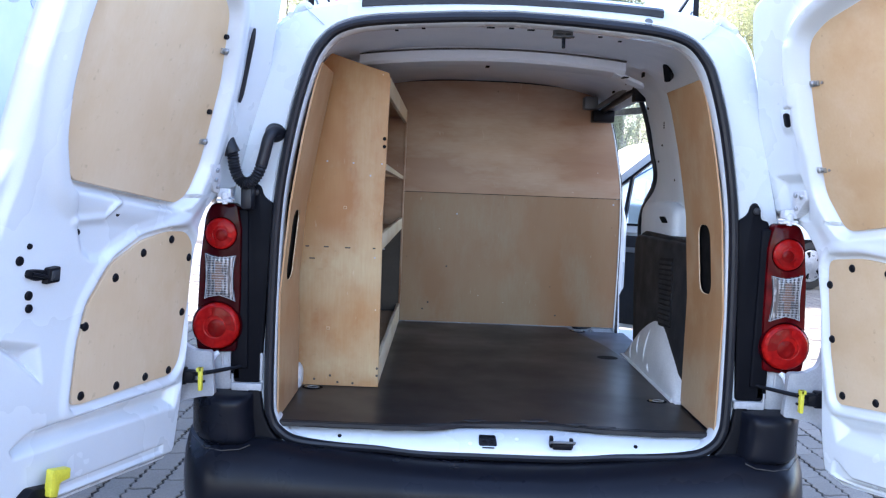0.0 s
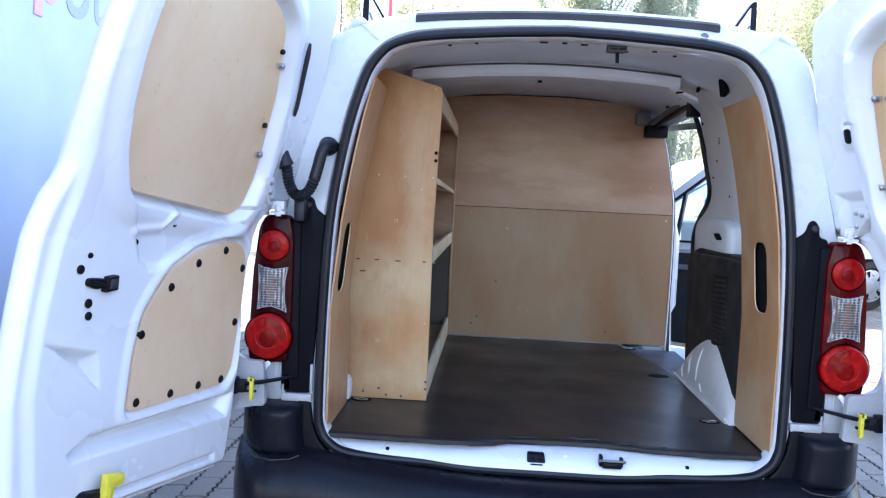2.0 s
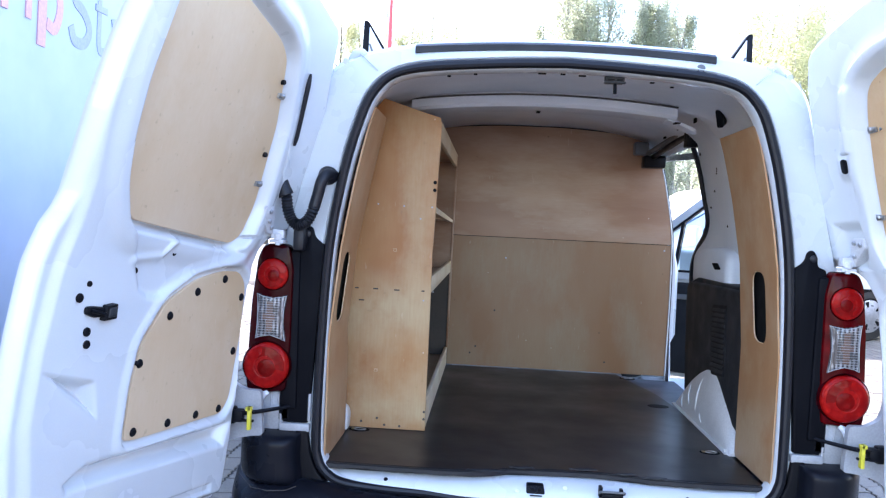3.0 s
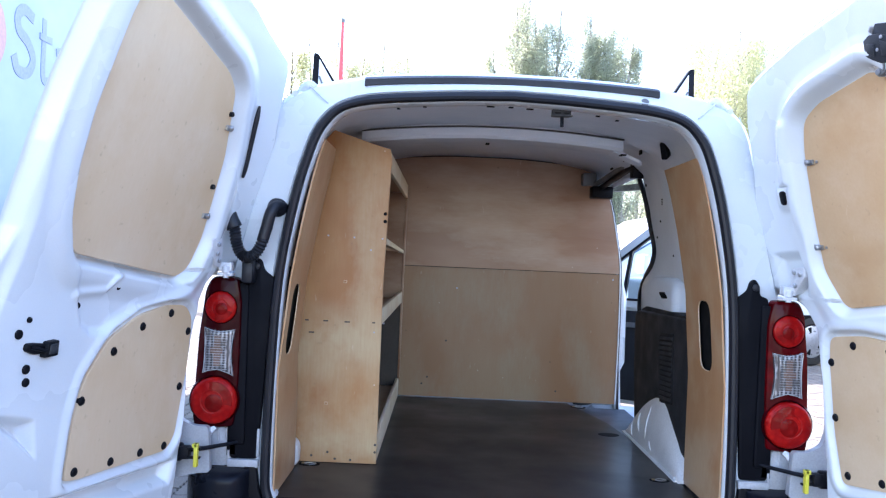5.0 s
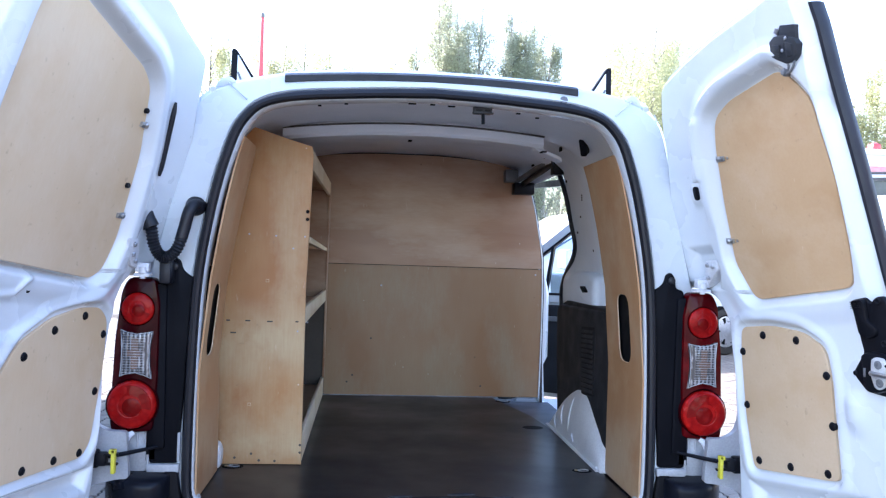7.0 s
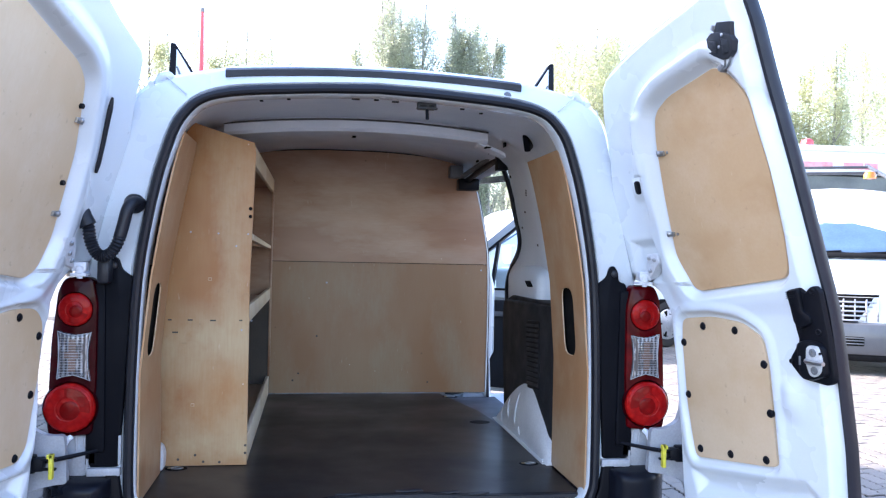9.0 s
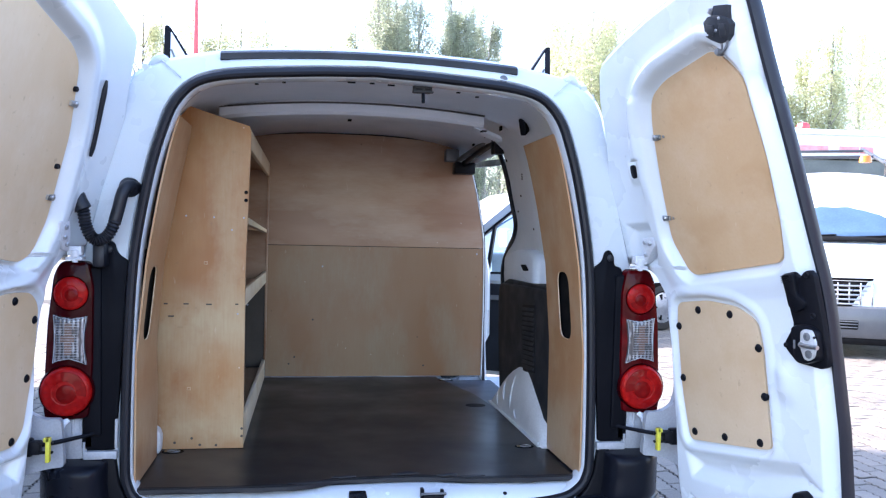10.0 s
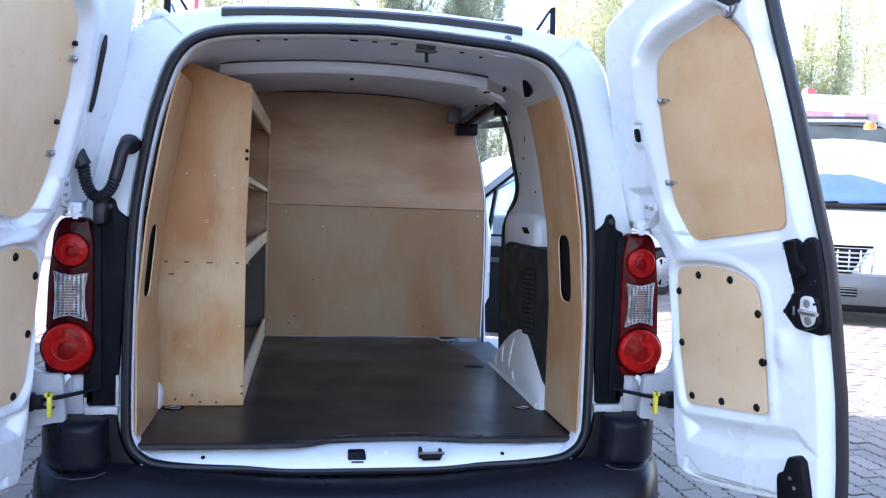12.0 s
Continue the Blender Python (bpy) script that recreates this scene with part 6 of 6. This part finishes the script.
                prism(bm, [(p * r * math.cos(a) - q * r * math.sin(a), p * r * math.sin(a) + q * r * math.cos(a)) for p, q in pp], .100, .1165, lambda u, v, d, s=s, y=y, r=r: Vector((s * (W - .10 + d), y + u, r + v)))
                bm.transform(m)
                part("rim_slot", bm, DARK, tyre)
            bm = bmesh.new()
            arc = [(y + (r + .05) * math.cos(k * math.pi / 16), r + (r + .05) * math.sin(k * math.pi / 16)) for k in range(17)]
            prism(bm, arc, W - .06, W + .004, lambda u, v, d, s=s: Vector((s * d, u, v)))
            bm.transform(m)
            part("wheel_well", bm, DARK, e)
    return e


# large white van facing the yard
vehicle("white_delivery_van", pose(7.12, 8.80, 0, 0, 0, -28), "large white delivery van with a roof rack, parked nose forward", 5.2, 2.30, 2.0, 1.20, 1.95, (-1.7, 1.6))
mm = pose(7.12, 8.80, 0, 0, 0, -28)
rack = thing("roof_rack", mm @ Vector((0, -.4, 2.3)), "grey tubular roof rack with an orange beacon on the van's roof", "roof rack")
for s in (-.72, .72):
    bm = bmesh.new()
    tube(bm, [mm @ Vector((s, y, z)) for y, z in ((-1.15, 2.24), (-1.05, 2.31), (-.3, 2.45), (1.8, 2.84))], .028, 8)
    part("rack_rail", bm, RACK, rack)
for y in (.5, 1.5):
    bm = bmesh.new()
    z = 2.33 if y < -.9 else 2.45 + (y + .3) * .186
    tube(bm, [mm @ Vector((-.74, y, z)), mm @ Vector((.74, y, z))], .022, 8)
    part("rack_bar", bm, RACK, rack)
for s in (-.72, .72):
    bm = bmesh.new()
    tube(bm, [mm @ Vector((s, -.5, 2.25)), mm @ Vector((s, -.5, 2.46))], .02, 6)
    part("rack_leg", bm, RACK, rack)
bm = bmesh.new()
disc_stack(bm, mm @ Vector((.46, -.55, 2.42)), (0, 0, 1), ((.08, 0), (.08, .05), (.06, .09), (0, .105)), 16)
part("beacon", bm, BEACON, rack, "orange warning beacon")

# smaller white van standing side-on beyond the open side door
vehicle("white_side_van", pose(3.10, 9.58, 0, 0, 0, -72), "small white van parked side-on with silver wheel covers", 4.6, 1.96, 1.78, 1.06, 1.75, (-1.35, 1.62))

# lorry trailer with red markings behind the delivery van
lorry = thing("low_lorry", (12.2, 14.3, 0), "long white lorry bed with faded red markings and a red lamp", "lorry")
lm = pose(12.2, 14.3, 0, 0, 0, -3)


def lorry_box(name, lo, hi, material, bevel=.03, label=""):
    bm = bmesh.new()
    box(bm, lo, hi, bevel, lm)
    return part(name, bm, material, lorry, label)


lorry_box("side_panel", (-3.2, 0, 3.18), (6, 2.2, 3.70), WHITE)
lorry_box("side_rail", (-3.2, -.06, 3.66), (6, .0, 3.78), INNER)
lorry_box("chassis_box", (-2.9, .1, 2.50), (6, 2.0, 3.15), plain("olive_grey", (.14, .15, .13), (.10, .11, .10), .6, 2, 40, .1))
lorry_box("lower_rail", (-2.8, .0, 2.40), (6, .2, 2.49), GREYP)
for x, w in ((-2.3, .95), (-1.1, .45), (-.62, .30), (.0, .6), (.9, .8)):
    lorry_box("red_marking", (x, -.012, 3.29), (x + w, .01, 3.43), FADED_RED, .002, "faded red marking")
lorry_box("red_lamp", (-1.80, .3, 3.76), (-1.58, .6, 3.98), RED_PAINT, .08, "red lamp")
lorry_box("red_lamp", (-1.38, .3, 3.76), (-1.12, .5, 3.80), RED_PAINT, .03)
for x in (.8, 2, 3.2):
    bm = bmesh.new()
    disc_stack(bm, lm @ Vector((x, .3, .5)), lm.to_3x3() @ Vector((0, -1, 0)), ((.3, -.2), (.5, -.18), (.5, .1), (.3, .12), (0, .12)), 24)
    part("wheel", bm, TYRE, lorry)
lorry_box("frame_beam", (.2, .6, .6), (5.5, 1.6, 2.7), GREYP)

# plain dark wall added out of view, opposite the lorry, to dim the left door
bm = bmesh.new()
box(bm, (8.6, -20, -.05), (8.9, -1.5, 4.3))
tagged(part("wall_light_block", bm, plain("light_block_dark", (.13, .085, .065), (.09, .06, .048), .85, 1.5, 60.0, .4)), "unseen plain dark wall added to hold light off the doors", "wall", kind="structure")

# tall white box lorry beside the left door
lorry2 = thing("box_lorry", (-3.5, 0, 0), "tall white box lorry with red and grey lettering on its side", "lorry")
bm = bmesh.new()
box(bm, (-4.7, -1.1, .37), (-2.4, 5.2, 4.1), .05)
part("cargo_box", bm, LORRY, lorry2, "plain white box side with shade blue in its colour")
bm = bmesh.new()
box(bm, (-4.6, -1.0, .18), (-2.45, 5.1, .37), .02)
part("side_skirt", bm, BLACK, lorry2)
for y in (.3, 4.2):
    bm = bmesh.new()
    disc_stack(bm, (-2.60, y, .42), (1, 0, 0), ((.25, -.2), (.42, -.18), (.42, .1), (.25, .12), (0, .12)), 24)
    part("wheel", bm, TYRE, lorry2)


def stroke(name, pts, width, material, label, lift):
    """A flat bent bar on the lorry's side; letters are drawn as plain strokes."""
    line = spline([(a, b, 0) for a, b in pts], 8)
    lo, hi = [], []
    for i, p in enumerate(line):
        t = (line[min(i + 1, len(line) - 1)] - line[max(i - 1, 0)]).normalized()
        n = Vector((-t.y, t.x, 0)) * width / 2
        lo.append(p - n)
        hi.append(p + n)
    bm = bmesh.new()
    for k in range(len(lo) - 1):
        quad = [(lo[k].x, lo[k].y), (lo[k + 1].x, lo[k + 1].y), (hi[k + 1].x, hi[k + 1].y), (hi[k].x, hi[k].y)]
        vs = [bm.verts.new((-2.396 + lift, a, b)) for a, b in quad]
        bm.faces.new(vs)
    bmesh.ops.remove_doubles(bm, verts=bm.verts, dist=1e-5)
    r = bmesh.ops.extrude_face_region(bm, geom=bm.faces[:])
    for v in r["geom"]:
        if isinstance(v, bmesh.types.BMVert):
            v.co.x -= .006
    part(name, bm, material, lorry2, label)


# pavers: interlocking wavy concrete blocks
def paver_outline(w, l):
    """A block with toothed long sides."""
    t = w * .055
    side = [(-.5, 0), (-.4375, 1), (-.3125, -1), (-.1875, 1), (-.0625, -1), (.0625, 1), (.1875, -1), (.3125, 1), (.4375, -1), (.5, 0)]
    right = [(w / 2 + k * t, a * l) for a, k in side]
    left = [(-w / 2 + k * t, a * l) for a, k in side]
    wave = [(.25, .007), (-.25, -.007)]
    return right + [(a * w, l / 2 + k) for a, k in wave] + left[::-1] + [(-a * w, -l / 2 - k) for a, k in wave]


def paver_mesh():
    out = inset(paver_outline(.1125, .225), .0046)
    top = inset(out, .003)
    n = len(out)
    vs = [(a, b, -.03) for a, b in out] + [(a, b, -.004) for a, b in out] + [(a, b, 0) for a, b in top]
    fs = []
    for k in (0, n):
        fs += [(k + i, k + (i + 1) % n, k + n + (i + 1) % n, k + n + i) for i in range(n)]
    fs.append(tuple(range(2 * n, 3 * n)))
    return vs, fs


PV, PF = paver_mesh()
rng = random.Random(4)
spots = []
for i in range(-42, 86):
    for j in range(-25, 58):
        x, y = i * .1125, j * .225 + (.1125 if i % 2 else 0)
        if abs(x) < .8 and .1 < y < 4.0:
            continue
        spots.append((x, y, rng.uniform(-.003, .002), rng.uniform(-.8, .8), rng.uniform(-.6, .6), rng.uniform(-.8, .8)))
pm = bpy.data.meshes.new("pavement_bed")
pm.from_pydata([(-6, -6, -.008), (11, -6, -.008), (11, 14, -.008), (-6, 14, -.008)], [], [(0, 1, 2, 3)])
pm.materials.append(SAND)
pavement = new("pavement", pm)
tagged(pavement, "pale grey interlocking concrete pavers with sandy joints", "pavement", kind="structure")
near = [s for s in spots if (.95 < s[0] < 2.45 and .9 < s[1] < 3.4) or (-1.9 < s[0] < -.9 and .4 < s[1] < 2.6)]
near = near[:300]
chosen = set(near)
verts, faces = [], []
for s in spots:
    if s in chosen:
        continue
    m = pose(s[0], s[1], s[2], s[3], s[4], s[5])
    k = len(verts)
    verts += [m @ Vector(v) for v in PV]
    faces += [tuple(k + q for q in f) for f in PF[len(PV) // 3:]]
me = bpy.data.meshes.new("paver_field")
me.from_pydata(verts, [], faces)
me.materials.append(PAVER)
rest = new("paver_field", me)
rest.parent = pavement
tagged(rest, kind="stuff")


def tree(at, height, width, leaves, leaf, material, bark, seed, droop, name, label):
    """Trunk with limbs, and a crown of many small leaf clumps hung round the limbs."""
    rnd = random.Random(seed)
    e = thing(name, at, label, "tree", "trees behind the yard")
    base = Vector(at)
    bm = bmesh.new()
    r0 = height * .010
    trunk = spline([base + Vector((rnd.uniform(-.02, .02) * height * k / 4, rnd.uniform(-.02, .02) * height * k / 4, height * .88 * k / 4 - .1)) for k in range(5)], 5)
    tube(bm, trunk, lambda k: r0 * (1 - .9 * k) + .01, 8)
    ends = []
    for k in range(16):
        u = .22 + .72 * k / 16
        p = trunk[min(len(trunk) - 1, int(u * (len(trunk) - 1)))]
        a = rnd.uniform(0, 2 * math.pi)
        reach = width * .5 * rnd.uniform(.55, 1.05) * (1.0 - .75 * max(0, (u - .45) / .55) ** 1.5) * (.65 + .35 * min(1, u / .4))
        q = p + Vector((math.cos(a) * reach, math.sin(a) * reach, height * rnd.uniform(.04, .13)))
        limb = spline([p, (p + q) / 2 + Vector((0, 0, height * .03)), q], 4)
        tube(bm, limb, lambda t, s=r0 * (1 - u) * .55 + .012: s * (1 - .8 * t), 5)
        ends += [(limb[len(limb) // 2], reach * .42), (q, reach * .55), (limb[-3], reach * .5)]
    ends += [(trunk[-1 - k], width * (.15 + .035 * k)) for k in range(7)]
    part("trunk", bm, bark, e)
    arr = np.random.RandomState(seed)
    c = np.array([[*p] for p, _ in ends])
    rr = np.array([max(.25, r) for _, r in ends])
    pick = arr.randint(0, len(ends), leaves)
    off = arr.normal(0, 1, (leaves, 3))
    off /= np.linalg.norm(off, axis=1)[:, None] + 1e-9
    off *= (arr.uniform(0, 1, leaves) ** .5)[:, None] * rr[pick][:, None]
    off[:, 2] *= 1.5
    off[:, :2] *= .75
    off[:, 2] -= droop * arr.uniform(0, 1, leaves) ** 2 * height * .16
    pos = c[pick] + off
    a = arr.normal(0, 1, (leaves, 3))
    a /= np.linalg.norm(a, axis=1)[:, None]
    b = np.cross(a, arr.normal(0, 1, (leaves, 3)))
    b /= np.linalg.norm(b, axis=1)[:, None] + 1e-9
    size = leaf * arr.uniform(.6, 1.3, leaves)[:, None]
    n3 = np.cross(a, b)
    quad = np.stack([pos - a * size, pos - b * size * .55 + n3 * size * .15, pos + a * size, pos + b * size * .55 + n3 * size * .15], 1).reshape(-1, 3)
    me = bpy.data.meshes.new("crown")
    me.from_pydata(quad.tolist(), [], np.arange(leaves * 4).reshape(-1, 4).tolist())
    me.materials.append(material)
    crown = new("crown", me)
    crown.parent = e
    crown.matrix_parent_inverse = Matrix.Translation(e.location).inverted()
    return e


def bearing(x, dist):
    """A place fitted to the camera's view: dist metres from its eye, x being the tangent of its bearing from the van's
    axis.
    """
    return (CAMERA_EYE.x + x * dist, CAMERA_EYE.y + dist, 0)


# trees and mast stand on bearings that fit the camera's view
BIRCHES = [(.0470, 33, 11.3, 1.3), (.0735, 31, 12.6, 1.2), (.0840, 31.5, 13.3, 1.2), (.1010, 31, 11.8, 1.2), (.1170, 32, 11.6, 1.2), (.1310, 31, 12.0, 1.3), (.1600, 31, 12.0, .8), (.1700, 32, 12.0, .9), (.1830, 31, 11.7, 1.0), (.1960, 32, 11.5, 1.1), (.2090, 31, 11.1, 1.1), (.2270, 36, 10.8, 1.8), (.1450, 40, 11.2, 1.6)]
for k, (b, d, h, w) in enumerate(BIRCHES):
    tree(bearing(b, d), h, w * 1.9, 22000, .036, HAZED_GREEN, BIRCH, 20 + k, 1.3, "birch_tree", "slender birch with thin hanging leaves, paled grey-green for haze")
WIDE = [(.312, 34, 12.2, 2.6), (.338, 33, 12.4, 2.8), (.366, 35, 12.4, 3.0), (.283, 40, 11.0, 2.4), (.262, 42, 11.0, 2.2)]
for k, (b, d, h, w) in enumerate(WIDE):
    tree(bearing(b, d), h, w * 2.6, 42000, .040, HAZED_GOLD, BIRCH, 40 + k, 1.0, "leafy_tree", "leafy birch turning yellow-green in the sun")
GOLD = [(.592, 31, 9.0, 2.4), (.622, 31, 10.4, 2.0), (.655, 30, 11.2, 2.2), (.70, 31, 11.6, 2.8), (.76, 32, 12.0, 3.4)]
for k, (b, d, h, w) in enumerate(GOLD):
    tree(bearing(b, d), h, w * 1.5, 24000, .040, HAZED_GOLD, BIRCH, 50 + k, 1.6, "willow_tree", "golden-green willow with a thin hanging crown")
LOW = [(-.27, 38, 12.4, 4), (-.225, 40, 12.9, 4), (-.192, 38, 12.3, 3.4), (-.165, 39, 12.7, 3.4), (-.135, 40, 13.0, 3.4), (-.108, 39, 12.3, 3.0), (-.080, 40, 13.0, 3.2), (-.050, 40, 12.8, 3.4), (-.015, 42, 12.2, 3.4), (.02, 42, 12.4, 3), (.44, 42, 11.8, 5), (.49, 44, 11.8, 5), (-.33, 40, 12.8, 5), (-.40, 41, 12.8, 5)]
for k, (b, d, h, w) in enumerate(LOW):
    tree(bearing(b, d), h, w * 1.5, 14000, .043, HAZED_GOLD if k % 4 else HAZED_GREEN, BARK, 70 + k, .5, "far_tree", "far tree with sunlit yellow-green leaves")

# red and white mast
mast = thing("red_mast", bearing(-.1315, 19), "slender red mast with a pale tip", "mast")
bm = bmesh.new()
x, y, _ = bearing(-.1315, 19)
tube(bm, [Vector((x, y, z)) for z in (-.05, 3, 4.6, 5.4, 6.5)], lambda k: .10 - .065 * k, 8)
part("pole", bm, RED_PAINT, mast)
bm = bmesh.new()
disc_stack(bm, (x, y, 6.45), (0, 0, 1), ((.05, 0), (.05, .08), (.02, .1)), 10)
part("mast_tip", bm, GREYP, mast)

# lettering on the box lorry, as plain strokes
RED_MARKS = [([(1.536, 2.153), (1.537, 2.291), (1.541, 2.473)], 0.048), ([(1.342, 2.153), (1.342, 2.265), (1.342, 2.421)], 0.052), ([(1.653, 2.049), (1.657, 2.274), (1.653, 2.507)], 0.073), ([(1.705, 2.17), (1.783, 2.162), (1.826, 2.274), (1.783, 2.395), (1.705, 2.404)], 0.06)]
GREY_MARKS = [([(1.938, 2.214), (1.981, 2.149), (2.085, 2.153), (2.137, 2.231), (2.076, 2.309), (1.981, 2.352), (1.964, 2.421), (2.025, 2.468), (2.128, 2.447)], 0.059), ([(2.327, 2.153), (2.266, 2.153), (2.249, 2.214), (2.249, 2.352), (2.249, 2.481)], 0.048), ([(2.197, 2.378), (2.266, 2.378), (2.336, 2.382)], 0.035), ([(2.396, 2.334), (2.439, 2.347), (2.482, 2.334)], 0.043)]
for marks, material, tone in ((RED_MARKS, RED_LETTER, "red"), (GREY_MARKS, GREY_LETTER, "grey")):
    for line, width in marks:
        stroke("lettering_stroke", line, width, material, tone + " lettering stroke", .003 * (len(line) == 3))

# the pavers nearest to the van
pv = bpy.data.meshes.new("paver")
pv.from_pydata(PV, [], PF[len(PV) // 3:])
pv.materials.append(PAVER)
for s in near:
    o = new("paver", pv)
    o.matrix_world = pose(*s)
    o.parent = pavement
